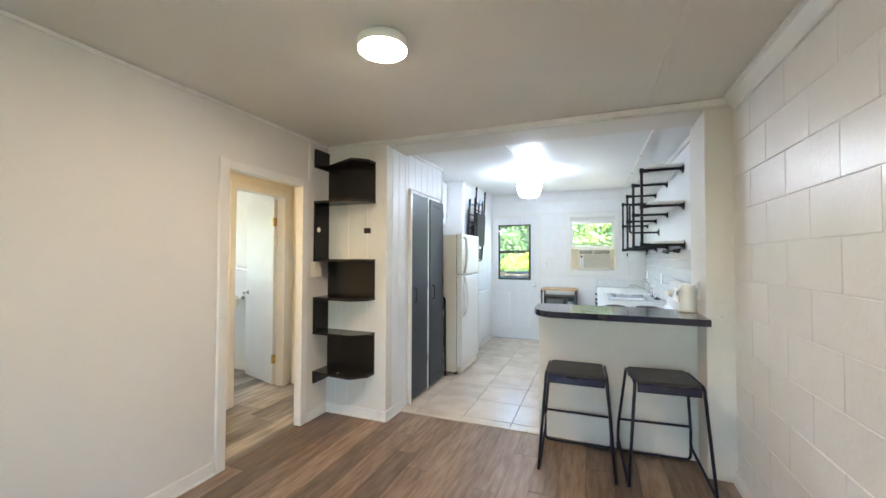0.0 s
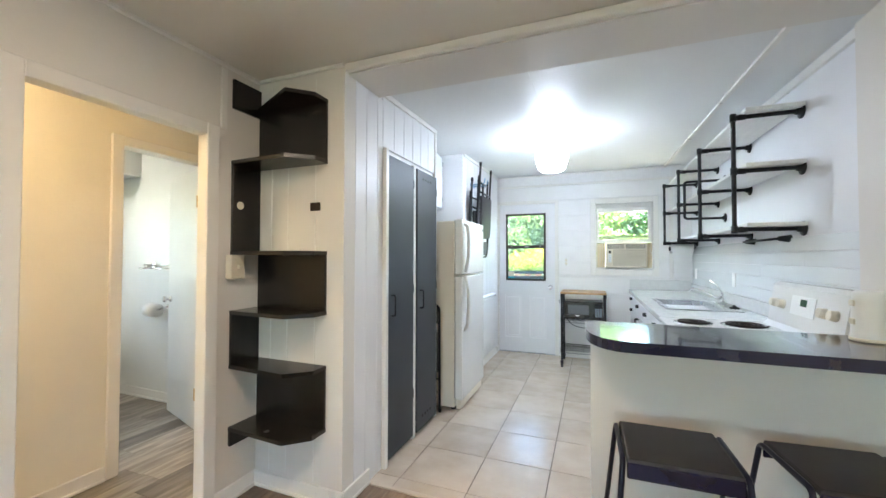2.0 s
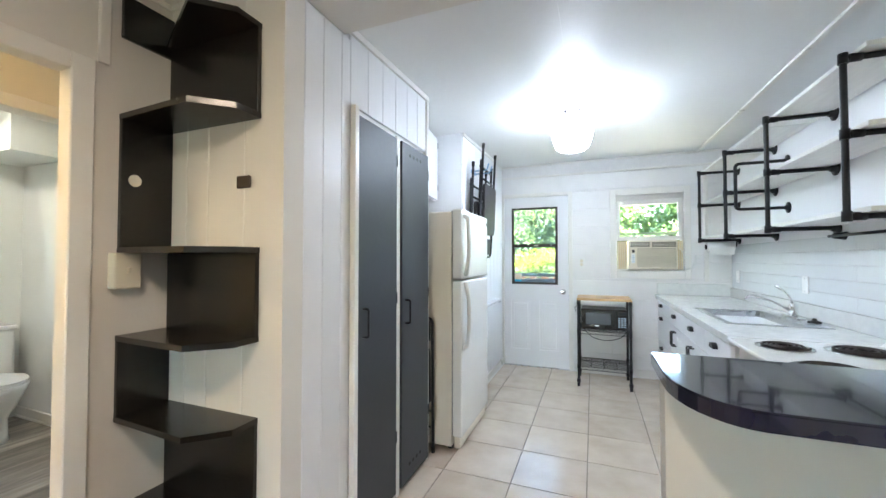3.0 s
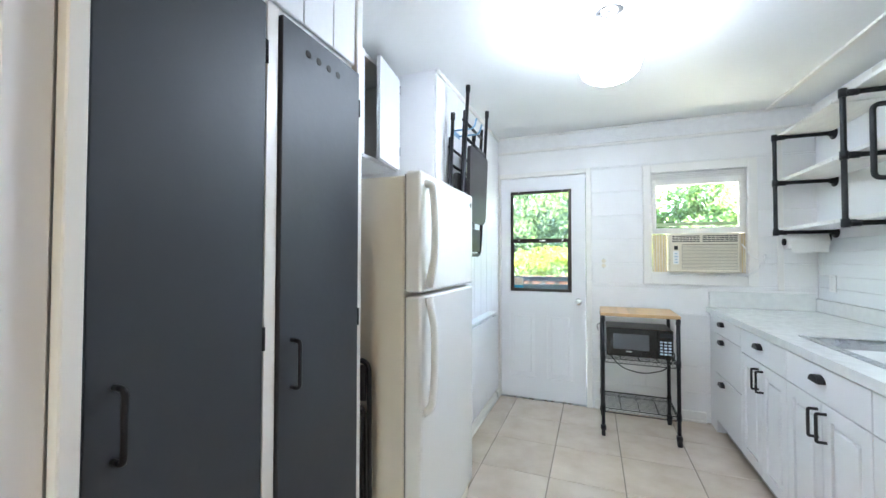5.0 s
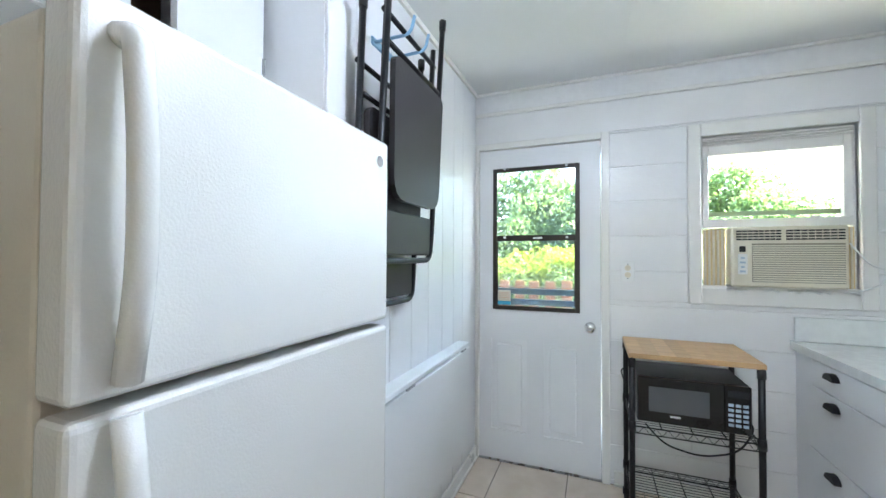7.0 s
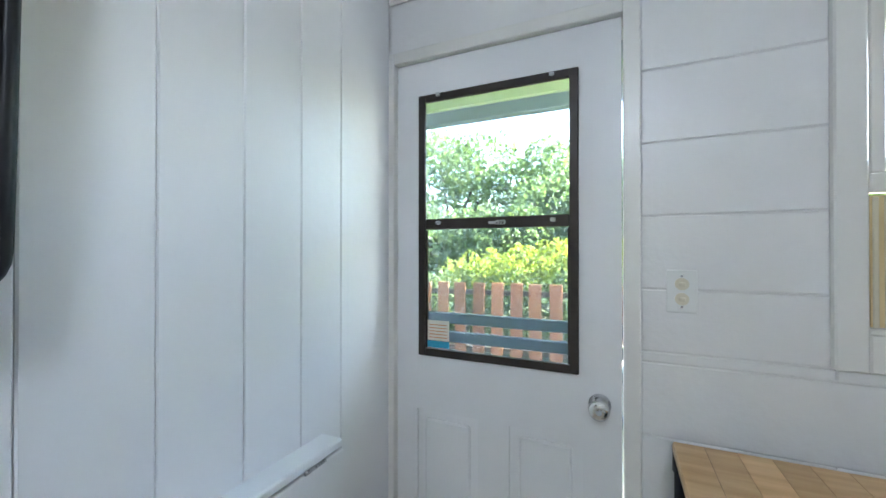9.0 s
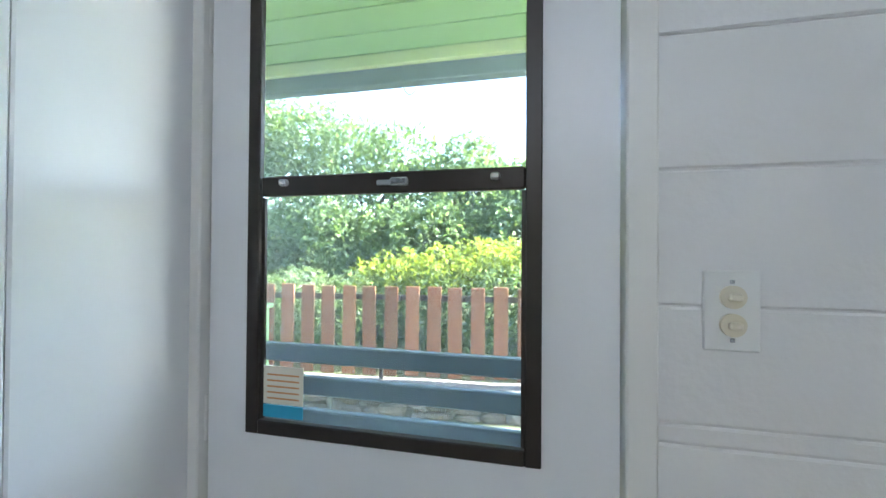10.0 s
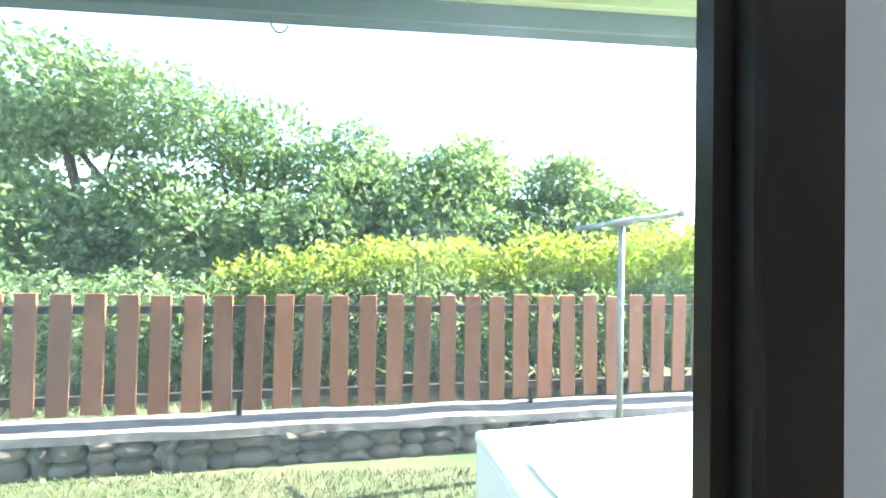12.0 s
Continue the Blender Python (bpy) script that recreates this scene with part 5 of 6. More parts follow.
def toilet():
    t = thing("toilet", (-4.42, 3.2, 0), "white ceramic toilet with closed lid", "toilet")
    def oval(cx, cy, rx, ry, n=28):
        return [(cx + rx * math.cos(2 * math.pi * k / n), cy + ry * math.sin(2 * math.pi * k / n)) for k in range(n)]
    bm = B()
    rings = []
    for z, rx, ry, dx in ((0.0, 0.20, 0.115, -0.06), (0.04, 0.19, 0.105, -0.06), (0.16, 0.16, 0.10, -0.04), (0.28, 0.21, 0.15, -0.01), (0.36, 0.235, 0.18, 0.0), (0.385, 0.235, 0.18, 0.0)):
        rings.append([bm.verts.new((x, y, z)) for x, y in oval(-4.40 + dx, 3.2, rx, ry)])
    for a, b in zip(rings, rings[1:]):
        for i in range(28):
            f = bm.faces.new((a[i], a[(i + 1) % 28], b[(i + 1) % 28], b[i]))
            f.smooth = True
    bm.faces.new(rings[0])
    bm.faces.new(rings[-1])
    part("bowl", bm, M_CERAMIC, t)
    part("seat", prism(B(), oval(-4.395, 3.2, 0.245, 0.19), 0.387, 0.405), M_CERAMIC, t)
    part("lid", prism(B(), oval(-4.40, 3.2, 0.24, 0.185), 0.408, 0.428), M_CERAMIC, t)
    part("tank", bx(B(), -4.83, -4.64, 2.98, 3.42, 0.38, 0.74, 0.02, 3), M_CERAMIC, t)
    part("tank_lid", bx(B(), -4.84, -4.63, 2.97, 3.43, 0.742, 0.775, 0.008, 2), M_CERAMIC, t)


toilet()

# ---- outside ----
GZ = -0.18
structure("ground", bx(B(), -300, 300, 6.69, 600, GZ - 0.3, GZ), M_SOIL, "mown lawn with dry patches", "ground")
structure("ground_house", bx(B(), -300, 300, -300, 6.69, GZ - 0.3, GZ - 0.08), M_SOIL, "lawn round the house", "ground")
structure("porch_floor", bx(B(), -3.2, 1.6, 6.70, 7.7, GZ, -0.02), M_CAP, "concrete porch slab", "porch")
# outer shell that keeps daylight out of the roof space
structure("roof", bx(B(), -6.2, 1.5, -3.4, 6.8, 2.61, 2.75), M_GREENP, "green painted flat roof", "roof")
soffit = structure("porch_roof", bx(B(), -3.4, 1.05, 6.8, 8.36, 2.60, 2.70), M_GREENP, "green painted porch roof", "porch roof")
for k in range(7):
    y = 6.82 + k * 0.215
    part("soffit_board", bx(B(), -3.3, 1.0, y, y + 0.205, 2.575, 2.599, 0.003), M_GREENP, soffit)
bmz = structure("porch_beam", bx(B(), -3.2, 1.0, 8.15, 8.24, 2.40, 2.574, 0.006), M_PORCH, "blue grey painted porch beam", "beam")
part("fascia", bx(B(), -3.2, 1.0, 8.105, 8.148, 2.50, 2.574, 0.004), M_GREENL, bmz, "pale green trim board")
structure("porch_side_beam", bx(B(), -3.0, -2.9, 6.72, 8.148, 2.42, 2.574, 0.006), M_PORCH, "blue grey painted side beam", "beam")
structure("porch_post", bx(B(), -2.95, -2.885, 8.15, 8.22, GZ, 2.40, 0.006), M_PORCH, "blue grey porch post", "post")
hk2 = thing("plant_hook", (-1.6, 8.13, 2.4), "small metal cup hook under the beam", "hook")
part("hook", tube(B(), rounded([(-1.6, 8.19, 2.41), (-1.6, 8.19, 2.37), (-1.57, 8.19, 2.33), (-1.53, 8.19, 2.34), (-1.52, 8.19, 2.37)], 0.02), 0.004, 6), M_GALV, hk2)


def screen_mat():
    m = bpy.data.materials.new("insect_screen")
    m.use_nodes = True
    nt = m.node_tree
    b = nt.nodes["Principled BSDF"]
    b.inputs["Base Color"].default_value = (0.45, 0.55, 0.60, 1)
    b.inputs["Roughness"].default_value = 0.5
    b.inputs["Alpha"].default_value = 0.16
    return m


def screen_door():
    t = thing("screen_door", (-1.05, 6.72, 0), "blue grey screen door with horizontal bars", "screen door")
    x0, x1, y0, y1 = -1.55, -0.585, 6.655, 6.68
    for a, b in ((x0, x0 + 0.055), (x1 - 0.04, x1)):
        part("stile", bx(B(), a, b, y0, y1, 0.0, 2.05, 0.003), M_PORCH, t)
    part("top_rail", bx(B(), x0 + 0.055, x1 - 0.04, y0, y1, 1.99, 2.05, 0.003), M_PORCH, t)
    part("bottom_rail", bx(B(), x0 + 0.055, x1 - 0.04, y0, y1, 0.0, 0.12, 0.003), M_PORCH, t)
    for z in (1.072, 1.0, 0.925, 0.78):
        part("bar", bx(B(), x0 + 0.055, x1 - 0.04, y0 - 0.002, y1 - 0.004, z, z + 0.04, 0.003), M_PORCH, t)
    pts = []
    for k in range(27):
        pts.append((x0 + 0.06 + 0.028 * k, y0 + 0.006, 0.86 + (0.025 if k % 2 else -0.02)))
    part("scroll_wire", tube(B(), pts, 0.003, 6), M_PORCH, t)
    s = part("screen", bx(B(), x0 + 0.055, x1 - 0.04, y0 + 0.012, y0 + 0.013, 0.12, 1.99), screen_mat(), t, "fine insect screen")
    s.visible_shadow = False


screen_door()


def green_box():
    t = thing("porch_half_wall", (-2.4, 7.22, -0.02), "pale green board half wall at the porch edge", "half wall")
    x0, x1, y0, y1, z1 = -3.3, -1.87, 7.15, 7.27, 1.09
    part("core", bx(B(), x0 + 0.01, x1 - 0.01, y0 + 0.01, y1 - 0.01, -0.02, z1), M_DARK, t)
    xs = [x0 + (x1 - x0) * k / 6 for k in range(7)]
    for a, b in zip(xs, xs[1:]):
        part("board", bx(B(), a + 0.003, b - 0.003, y0 - 0.006, y0 + 0.009, -0.02, z1 - 0.003, 0.002), M_GREENP, t)
        part("board", bx(B(), a + 0.003, b - 0.003, y1 - 0.009, y1 + 0.006, -0.02, z1 - 0.003, 0.002), M_GREENP, t)
    part("end_board", bx(B(), x1 - 0.009, x1 + 0.006, y0 + 0.011, y1 - 0.011, -0.02, z1 - 0.003, 0.002), M_GREENP, t)
    part("cap", bx(B(), x0 - 0.015, x1 + 0.01, y0 - 0.015, y1 + 0.02, z1 + 0.001, z1 + 0.02, 0.004), M_GREENP, t, "pale green cap board")


green_box()


def washer(name, x0, x1, y0, y1, z1, label):
    t = thing(name, ((x0 + x1) / 2, (y0 + y1) / 2, -0.02), label, "washing machine")
    part("cabinet", bx(B(), x0, x1, y0, y1, 0.01, z1 - 0.03, 0.012, 2), M_FRIDGE, t)
    part("top", bx(B(), x0 - 0.004, x1 + 0.004, y0 - 0.004, y1 + 0.004, z1 - 0.029, z1, 0.012, 3), M_FRIDGE, t)
    part("lid", bx(B(), x0 + 0.06, x1 - 0.06, y0 + 0.06, y1 - 0.16, z1 + 0.001, z1 + 0.010, 0.004, 2), M_FRIDGE, t)
    for x in (x0 + 0.06, x1 - 0.06):
        for y in (y0 + 0.06, y1 - 0.06):
            part("foot", cyl(B(), (x, y, -0.02), (x, y, 0.012), 0.02), M_DARK, t)
    return t


wm = washer("washing_machine", -0.715, -0.07, 6.785, 7.385, 0.90, "white top-loading washing machine standing on the porch")
wm.rotation_euler = (0, 0, radians(9))
washer("laundry_tub", 0.08, 0.66, 6.95, 7.55, 0.88, "white laundry machine beside the washer")

FA = Vector((0.995, 0.09, 0))


def fpt(s, off=0.0):
    """A place on the fence line, s metres along it, off metres behind it."""
    return Vector((-1.5, 9.42, 0)) + FA * s + Vector((-FA.y, FA.x, 0)) * off


def fence():
    t = thing("picket_fence", (-1.5, 9.42, 0.02), "weathered red-brown wooden picket fence on a stone kerb", "fence")
    rz = math.degrees(math.atan2(FA.y, FA.x))
    me = mesh_of("picket", bx(B(), -0.066, 0.066, -0.01, 0.01, 0, 0.855, 0.004), M_FENCE)
    random.seed(7)
    n = 0
    s = -4.2
    while s < 5.6:
        p = fpt(s)
        ob = new("picket", me)
        ob.parent = t
        ob.matrix_basis = pose(p.x + 1.5, p.y - 9.42, 0.125 + random.uniform(-0.008, 0.008), random.uniform(-0.6, 0.6), random.uniform(-0.8, 0.8), rz + random.uniform(-2, 2))
        s += 0.212 + random.uniform(-0.006, 0.006)
    for z in (0.22, 0.86):
        bm = B()
        bx(bm, -4.3, 5.7, 0.012, 0.05, z, z + 0.055)
        bmesh.ops.rotate(bm, verts=bm.verts, cent=(0, 0, 0), matrix=Matrix.Rotation(radians(rz), 3, "Z"))
        bmesh.ops.translate(bm, verts=bm.verts, vec=(-1.5, 9.42, 0))
        part("rail", bm, M_RAIL, t, "dark fence rail")
    for s in (-3.0, -0.72, 1.6, 3.9):
        p = fpt(s, 0.05)
        part("post", cyl(B(), (p.x, p.y, 0.08), (p.x, p.y, 0.26), 0.02, n=10), M_RAIL, t)


fence()


def kerb():
    k = structure("kerb_wall", B(), M_STONE, "low lava stone garden wall with a concrete cap", "garden wall")
    ORG[k.name] = Vector((0, 0, 0))
    rz = Matrix.Rotation(math.atan2(FA.y, FA.x), 3, "Z")
    def put(bm):
        bmesh.ops.rotate(bm, verts=bm.verts, cent=(0, 0, 0), matrix=rz)
        bmesh.ops.translate(bm, verts=bm.verts, vec=(-1.5, 9.42, 0))
        return bm
    part("core", put(bx(B(), -6, 9, -0.13, 0.10, GZ - 0.1, 0.04)), M_CAP, k)
    bm = B()
    n = 90
    rows = []
    for i in range(n + 1):
        s = -6 + 15 * i / n
        w = noise.noise(Vector((s * 2.1, 0.3, 5))) * 0.025
        z = 0.085 + noise.noise(Vector((s * 1.7, 4, 1))) * 0.012
        rows.append([bm.verts.new(v) for v in ((s, -0.19 + w, 0.03), (s, -0.18 + w, z), (s, 0.11, z + 0.004), (s, 0.11, 0.03))])
    for a, b in zip(rows, rows[1:]):
        for j in range(3):
            bm.faces.new((a[j], a[j + 1], b[j + 1], b[j]))
    part("cap", put(bm), M_KCAP, k, "rough concrete cap")
    random.seed(11)
    s = -5.0
    while s < 6:
        z = GZ - 0.03
        w = random.uniform(0.12, 0.28)
        while z < -0.02:
            h = min(random.uniform(0.08, 0.15), 0.05 - z)
            bm = B()
            bmesh.ops.create_icosphere(bm, subdivisions=2, radius=1)
            sd = random.uniform(0, 50)
            for v in bm.verts:
                v.co *= 1 + 0.25 * noise.noise(v.co * 1.3 + Vector((sd, 0, 0)))
                v.co = Vector((v.co.x * w * 0.56 + s + random.uniform(-0.002, 0.002), v.co.y * 0.06 - 0.14, v.co.z * h * 0.6 + z + h / 2))
            part("stone", put(bm), M_STONE, k)
            z += h
        s += w


kerb()


def tpost():
    t = thing("clothesline_post", (0.60, 9.12, GZ), "galvanised T-shaped clothesline post", "clothesline post")
    part("pole", cyl(B(), (0.60, 9.12, GZ), (0.60, 9.12, 1.60), 0.022, n=14), M_GALV, t)
    part("arm", cyl(B(), (0.32, 9.28, 1.545), (0.88, 8.86, 1.64), 0.02, n=14), M_GALV, t)
    part("joint", cyl(B(), (0.54, 9.16, 1.58), (0.66, 9.07, 1.60), 0.03, n=14), M_GALV, t)
    part("arm_cap", cyl(B(), (0.87, 8.868, 1.638), (0.892, 8.85, 1.642), 0.028, n=14), M_GALV, t)


tpost()


def leaves(name, blobs, size, count, material, seed):
    """A crown of small folded leaves filling uneven clumps (x, y, z, rx, ry, rz)."""
    rng = np.random.default_rng(seed)
    vs, fs = [], []
    vol = [b[3] * b[4] * b[5] for b in blobs]
    for b, v in zip(blobs, vol):
        n = int(count * v / sum(vol)) + 40
        d = rng.normal(size=(n, 3))
        d /= np.linalg.norm(d, axis=1)[:, None]
        rad = rng.uniform(0.45, 1.0, n) ** 0.6
        # uneven outline
        wob = np.array([1 + 0.35 * noise.noise(Vector(q) * 2.2 + Vector((b[0], b[1], seed))) for q in d])
        c = d * (rad * wob)[:, None] * np.array(b[3:]) + np.array(b[:3])
        for p, dd in zip(c, d):
            s = size * rng.uniform(0.6, 1.3)
            ax = rng.normal(size=3) + dd * 0.8 + np.array((0, 0, -0.3))
            ax /= np.linalg.norm(ax)
            up = np.cross(ax, rng.normal(size=3))
            up /= np.linalg.norm(up) + 1e-9
            nr = np.cross(ax, up)
            k = len(vs)
            vs += [tuple(p - ax * s * 0.5), tuple(p + up * s * 0.27 + nr * s * 0.08), tuple(p + ax * s * 0.55), tuple(p - up * s * 0.27 + nr * s * 0.08)]
            fs += [(k, k + 1, k + 2), (k, k + 2, k + 3)]
    me = bpy.data.meshes.new(name)
    me.from_pydata(vs, [], fs)
    me.materials.append(material)
    return me


def tree(x, y, h, w, seed, lab):
    t = thing("tree", (x, y, GZ), lab, "tree", "trees behind the fence")
    random.seed(seed)
    bm = B()
    pts = [Vector((x, y, GZ - 0.1))]
    for k in range(1, 6):
        pts.append(Vector((x + random.uniform(-0.12, 0.12) * k, y + random.uniform(-0.1, 0.1) * k, GZ + h * 0.13 * k)))
    for k, (a, b) in enumerate(zip(pts, pts[1:])):
        cyl(bm, a, b, 0.12 - 0.016 * k, 0.12 - 0.016 * (k + 1), 9, False)
    blobs = []
    for k in range(10):
        a = random.uniform(0, 2 * math.pi)
        zz = GZ + h * random.uniform(0.30, 0.86)
        rr = w * random.uniform(0.25, 0.85) * (1.15 - 0.7 * max(0, (zz - GZ) / h - 0.4))
        c = Vector((x + rr * math.cos(a), y + rr * 0.7 * math.sin(a), zz))
        cyl(bm, pts[random.randint(2, 4)], c, 0.045, 0.015, 6, False)
        r = h * random.uniform(0.13, 0.20)
        blobs.append((c.x, c.y, c.z, r * 1.25, r * 1.1, r * 0.85))
    blobs.append((x, y, GZ + h * 0.82, w * 0.35, w * 0.35, h * 0.17))
    part("trunk", bm, M_BARK, t)
    me = leaves("crown", blobs, 0.11, 12000, M_LEAF, seed)
    ob = new("crown", me)
    ob.parent = t
    ob.location = (-x, -y, -GZ)
    return t


for i, (x, y, h, w) in enumerate(((-8.6, 13.5, 5.2, 1.9), (-6.2, 13.0, 5.0, 1.8), (-3.9, 13.4, 4.3, 1.8), (-1.9, 13.0, 4.2, 1.6), (0.0, 13.3, 4.0, 1.6), (1.8, 13.0, 3.7, 1.4), (4.2, 14.5, 3.0, 1.7), (6.8, 14.5, 2.9, 1.8), (-11.0, 13.0, 5.4, 2.2))):
    tree(x, y, h * 0.93, w, 20 + i, "broadleaf tree with a dense dark green crown")


def hedge(name, blobs, material, n, seed, lab, size=0.075):
    me = leaves(name, blobs, size, n, material, seed)
    tagged(new(name, me), lab, "hedge", kind="stuff")


random.seed(3)
hedge("hedge_dark", [(x, 10.75 + random.uniform(-0.2, 0.2), 0.45 + random.uniform(-0.05, 0.15), 0.55, 0.45, 0.62) for x in np.arange(-5.5, 6.0, 0.55)], M_LEAF, 26000, 5, "dense dark green shrubs behind the fence")
# top layer of the hedge; its lighter leaf colour stands in for sunlight
hedge("hedge_bright", [(x, 11.0 + random.uniform(-0.25, 0.25), 1.08 + random.uniform(-0.12, 0.12) + (0.055 * (x + 1.5) if x < 0 else 0.08 + 0.12 * x), 0.5, 0.4, 0.34) for x in np.arange(-2.9, 6.0, 0.5)], M_LEAF2, 14000, 6, "yellow-green hedge top with sunlit brightness in its leaf colour")
hedge("understorey", [(x, 12.6 + random.uniform(-0.3, 0.3), 0.9 + random.uniform(-0.2, 0.3), 0.9, 0.5, 1.2) for x in np.arange(-12, 8, 0.9)], M_LEAF, 20000, 8, "dark green understorey below the trees", 0.15)
hedge("shrub_belt", [(x, 12.1 + random.uniform(-0.3, 0.3), 1.75 + random.uniform(-0.3, 0.35) - 0.06 * (x + 5), 0.8, 0.5, 0.7) for x in np.arange(-12, 2.5, 0.8)], M_LEAF, 18000, 9, "dense mid-green shrubs under the tree crowns", 0.12)
structure("neighbour_wall", bx(B(), -9.5, -2.6, 11.6, 11.75, GZ, 0.5), M_OLIVE, "low olive brown garden wall behind the fence", "garden wall")


def grass():
    rng = np.random.default_rng(2)
    vs, fs = [], []
    for x0, x1, y0, y1, n, hh in ((-4.5, 0.4, 7.75, 9.1, 15000, 0.035), (-5, 4, 9.7, 10.6, 6000, 0.09), (0.4, 4, 7.75, 9.3, 3000, 0.035)):
        xs, ys = rng.uniform(x0, x1, n), rng.uniform(y0, y1, n)
        for x, y in zip(xs, ys):
            d = noise.noise(Vector((x * 1.3, y * 1.3, 2)))
            if d > 0.25 and rng.uniform() < 0.75:
                continue
            h = hh * rng.uniform(0.5, 1.4)
            a = rng.uniform(0, 6.283)
            w = 0.004
            k = len(vs)
            lx, ly = rng.normal(0, h * 0.5, 2)
            vs += [(x - w * math.cos(a), y - w * math.sin(a), GZ - 0.002), (x + w * math.cos(a), y + w * math.sin(a), GZ - 0.002), (x + lx, y + ly, GZ + h)]
            fs.append((k, k + 1, k + 2))
    me = bpy.data.meshes.new("grass")
    me.from_pydata(vs, [], fs)
    me.materials.append(M_GRASS)
    tagged(new("grass", me), "short mown grass blades on the lawn", "grass", kind="stuff")


grass()

# ---- pieces of walls and floors ----
CACHE = {}


def piece(name, parent, material, key, at, w, d, h, bev, turn=None):
    """A bevelled slab piece; alike sizes share one mesh."""
    k = (key, round(w, 3), round(d, 3), round(h, 4))
    if k not in CACHE:
        CACHE[k] = mesh_of(name, bx(B(), -w / 2, w / 2, -d / 2, d / 2, -h / 2, h / 2, bev), material)
    ob = new(name, CACHE[k])
    ob.parent = parent
    ob.location = Vector(at) - ORG[parent.name]
    return ob


def spans(a, b, cuts):
    """The stretch from a to b less the cuts."""
    out = [(a, b)]
    for c0, c1 in cuts:
        nxt = []
        for u, v in out:
            if c1 <= u or c0 >= v:
                nxt.append((u, v))
            else:
                if c0 - u > 0.01:
                    nxt.append((u, c0))
                if v - c1 > 0.01:
                    nxt.append((c1, v))
        out = nxt
    return out


def blocks(parent, axis, face, u0, u1, z0, zmax, joint, openings, L=0.406):
    """Painted concrete blocks in running bond on a wall face."""
    Hh, g = 0.203, 0.003
    for c in range(int((zmax - z0) / Hh) + 2):
        za, zb = max(0.0, z0 + Hh * (c - 1)), min(zmax, z0 + Hh * c)
        if zb - za < 0.02:
            continue
        off = joint + (L / 2 if c % 2 else 0)
        u = off - math.ceil((off - u0) / L) * L
        while u < u1:
            a, b = max(u, u0), min(u + L, u1)
            zs = sorted({za, zb} | {q for o in openings for q in o[2:] if za < q < zb})
            for p, q in zip(zs, zs[1:]):
                cuts = [(o[0], o[1]) for o in openings if o[2] < (p + q) / 2 < o[3]]
                for s0, s1 in spans(a, b, cuts) if b - a > 0.02 else []:
                    w, h = s1 - s0 - g * 0.5, q - p - g
                    if w < 0.01 or h < 0.01:
                        continue
                    m = ((s0 + s1) / 2, (p + q) / 2)
                    if axis == "y":
                        piece("block", parent, M_BLOCK, "by", (m[0], face + 0.005, m[1]), w, 0.012, h, 0.003)
                    else:
                        piece("block", parent, M_BLOCK, "bx", (face + 0.005, m[0], m[1]), 0.012, w, h, 0.003)
            u += L


blocks(wall_east, "x", RX, -2.8, 2.91, 0.01, CEIL, 2.037, [])
blocks(wall_north, "y", BY, WX, KX, 0.03, 2.26, -0.22, [(DX0 - 0.04, DX1 + 0.045, -0.1, 2.075), (WX0 - 0.06, WX1 + 0.06, WZ0 - 0.09, WZ1 + 0.07)], 3.2)


def boards(parent, face, y0, y1, z0, z1, seams, zf=None):
    ys = [y0] + [s for s in seams if y0 < s < y1] + [y1]
    for a, b in zip(ys, ys[1:]):
        zt = z1 if zf is None else zf((a + b) / 2)
        piece("panel_board", parent, M_PANEL, "pb", (face - 0.0045, (a + b) / 2, (z0 + zt) / 2), 0.013, b - a - 0.0016, zt - z0, 0.003)


wc_ob = bpy.data.objects["wall_closet"]
wn_ob = bpy.data.objects["wall_niche"]
boards(wc_ob, CX, SY + 0.1, CD[0][0] - 0.036, 0, 2.285, (3.09, 3.21))
boards(wc_ob, CX, CD[0][0] - 0.036, CY1, 1.995, 2.33, (3.42, 3.56, 3.70, 3.84, 3.98), lambda y: KC(y) - 0.03)
boards(wn_ob, WX, 4.957, BY - 0.012, 0, 2.3, (5.10, 5.34, 5.53, 5.71, 5.89, 6.06, 6.22), lambda y: KC(y) - 0.026)

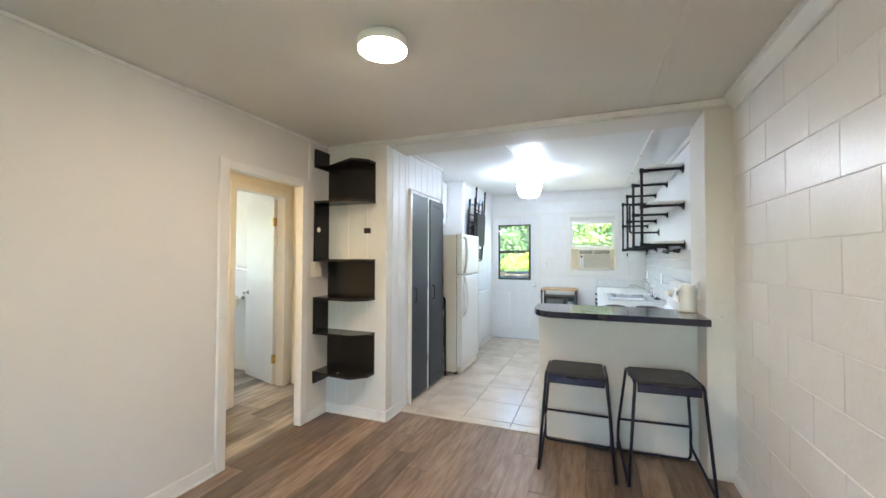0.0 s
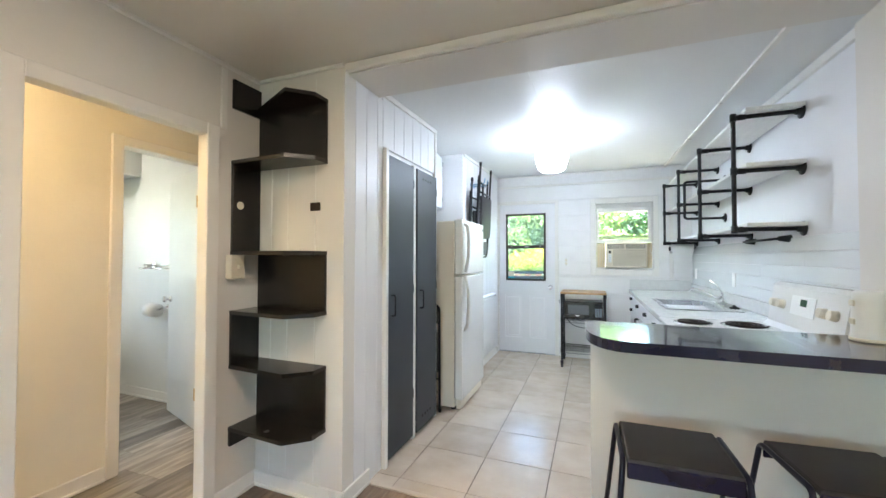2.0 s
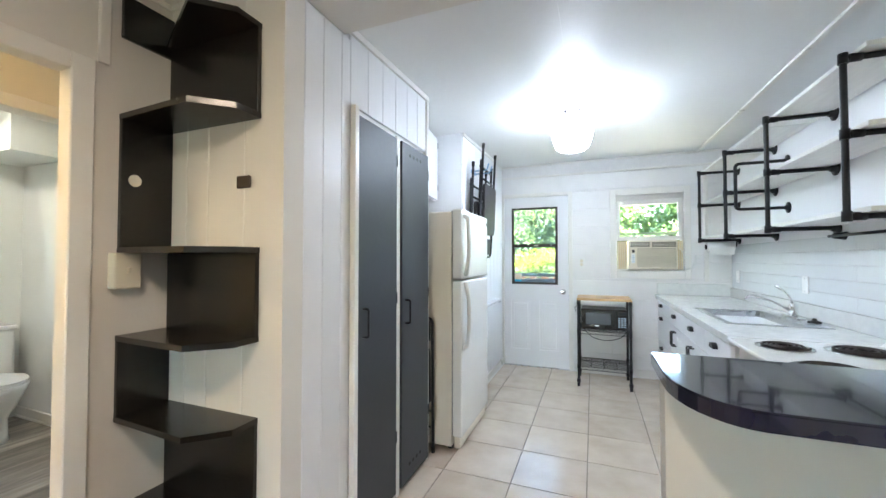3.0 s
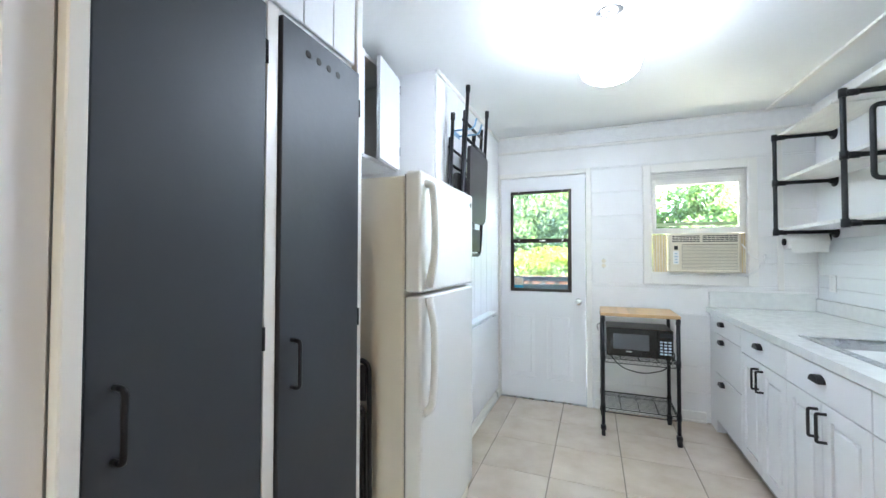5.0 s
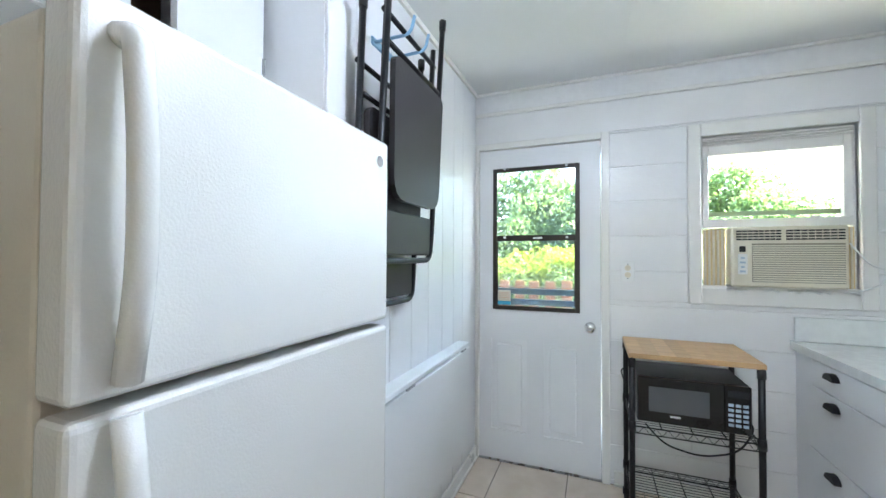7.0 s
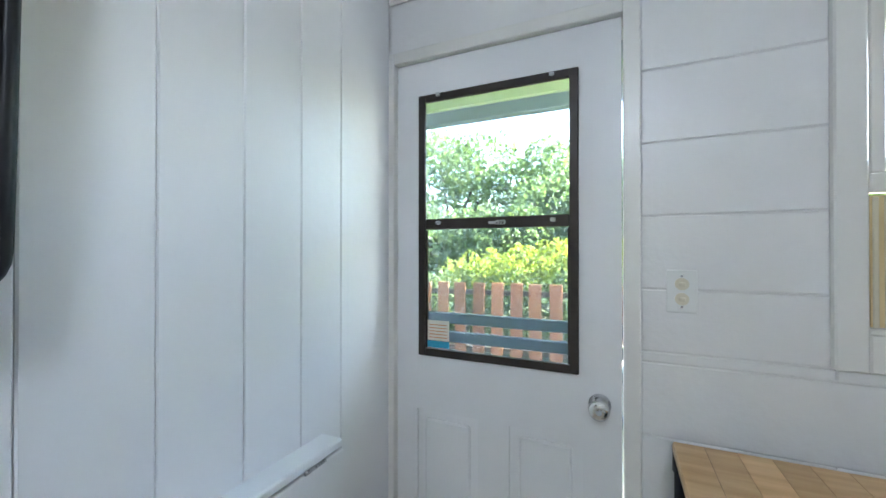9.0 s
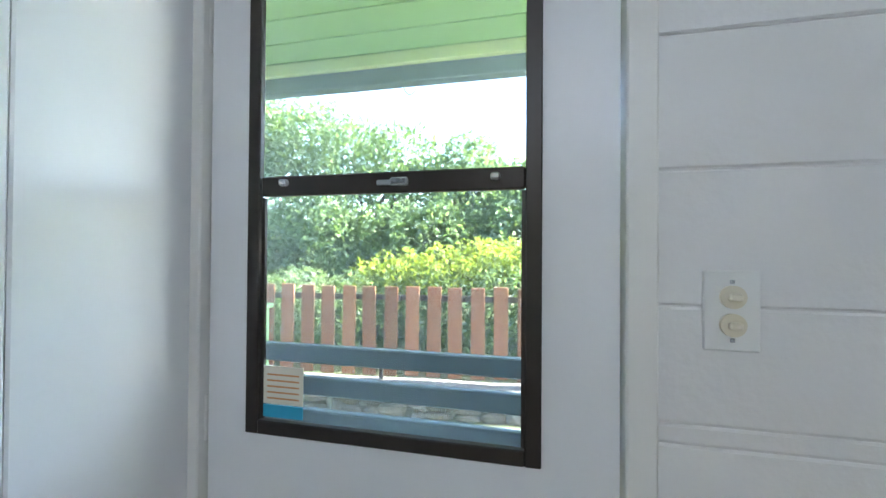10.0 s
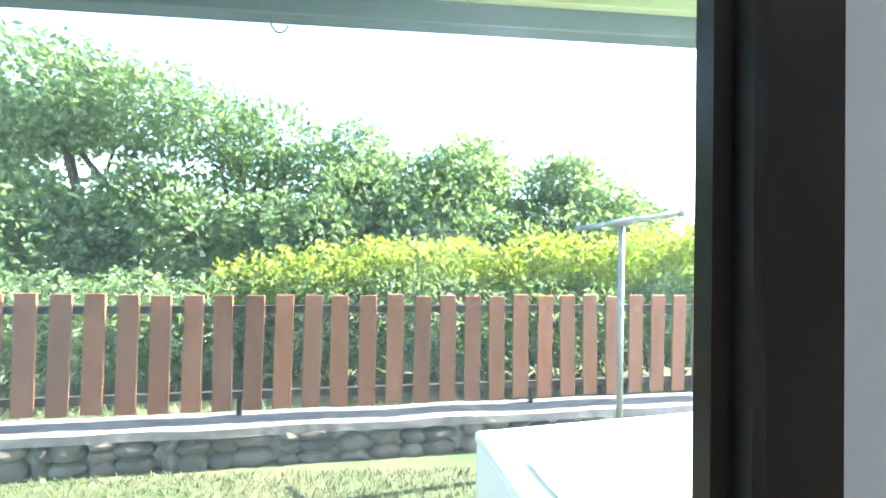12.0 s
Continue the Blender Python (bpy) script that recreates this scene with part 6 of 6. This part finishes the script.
# long glazed boards over the worktop
we_ob = bpy.data.objects["wall_east_kitchen"]
for r in range(5):
    za = 1.002 + r * 0.0845
    y = 3.31 - (0.61 if r % 2 else 0)
    while y < BY - 0.02:
        a, b = max(y, 3.31), min(y + 1.22, BY - 0.02)
        if b - a > 0.02:
            piece("tile", we_ob, M_WTILE, "wt", (KX - 0.003, (a + b) / 2, za + 0.042), 0.009, b - a - 0.0004, 0.0815, 0.0015)
        y += 1.22

# floor tiles
fl_t = structure("floor_kitchen", bx(B(), -2.2, 1.0, FY, BY + 0.05, -0.02, -0.005), M_GROUT, "beige ceramic tile floor with dark grout", "floor")
xs = [-2.1, -1.69, -1.28, -0.867, -0.457, -0.047, 0.363]
ys = [FY + 0.01, 3.235, 3.64, 4.05, 4.46, 4.87, 5.28, 5.69, 6.09, BY]
for a, b in zip(xs, xs[1:]):
    for c, d in zip(ys, ys[1:]):
        piece("tile", fl_t, M_TILE, "ft", ((a + b) / 2, (c + d) / 2, -0.003), b - a - 0.005, d - c - 0.005, 0.008, 0.0015)
structure("trim_floor_threshold", bx(B(), CX, -0.222, FY - 0.022, FY + 0.008, -0.004, 0.008, 0.003), M_TILE, "beige tile edge strip", "trim")


def planks(name, x0, x1, y0, y1, material, label, seed, W=0.155, L=1.22):
    f = structure(name, bx(B(), x0, x1, y0, y1, -0.02, -0.005), M_DARK, label, "floor")
    random.seed(seed)
    x = x0
    while x < x1 - 0.01:
        w = min(W, x1 - x)
        y = y0 - random.uniform(0, L)
        while y < y1:
            a, b = max(y, y0), min(y + L, y1)
            if b - a > 0.03:
                piece("plank", f, material, "pl" + name, (x + w / 2, (a + b) / 2, -0.003), w - 0.0012, b - a - 0.0012, 0.006, 0.0008)
            y += L
        x += W


planks("floor_living", LX - 0.02, RX + 0.02, -2.8, FY - 0.022, M_PLANK, "brown vinyl plank floor with wood grain", 1)
planks("floor_hall", HX - 0.02, LX - 0.02, 0.2, 3.46, M_PLANK2, "grey brown vinyl plank floor", 2)
planks("floor_bath", -5.5, HX - 0.02, 1.8, 3.52, M_PLANK2, "grey vinyl plank bathroom floor", 3)
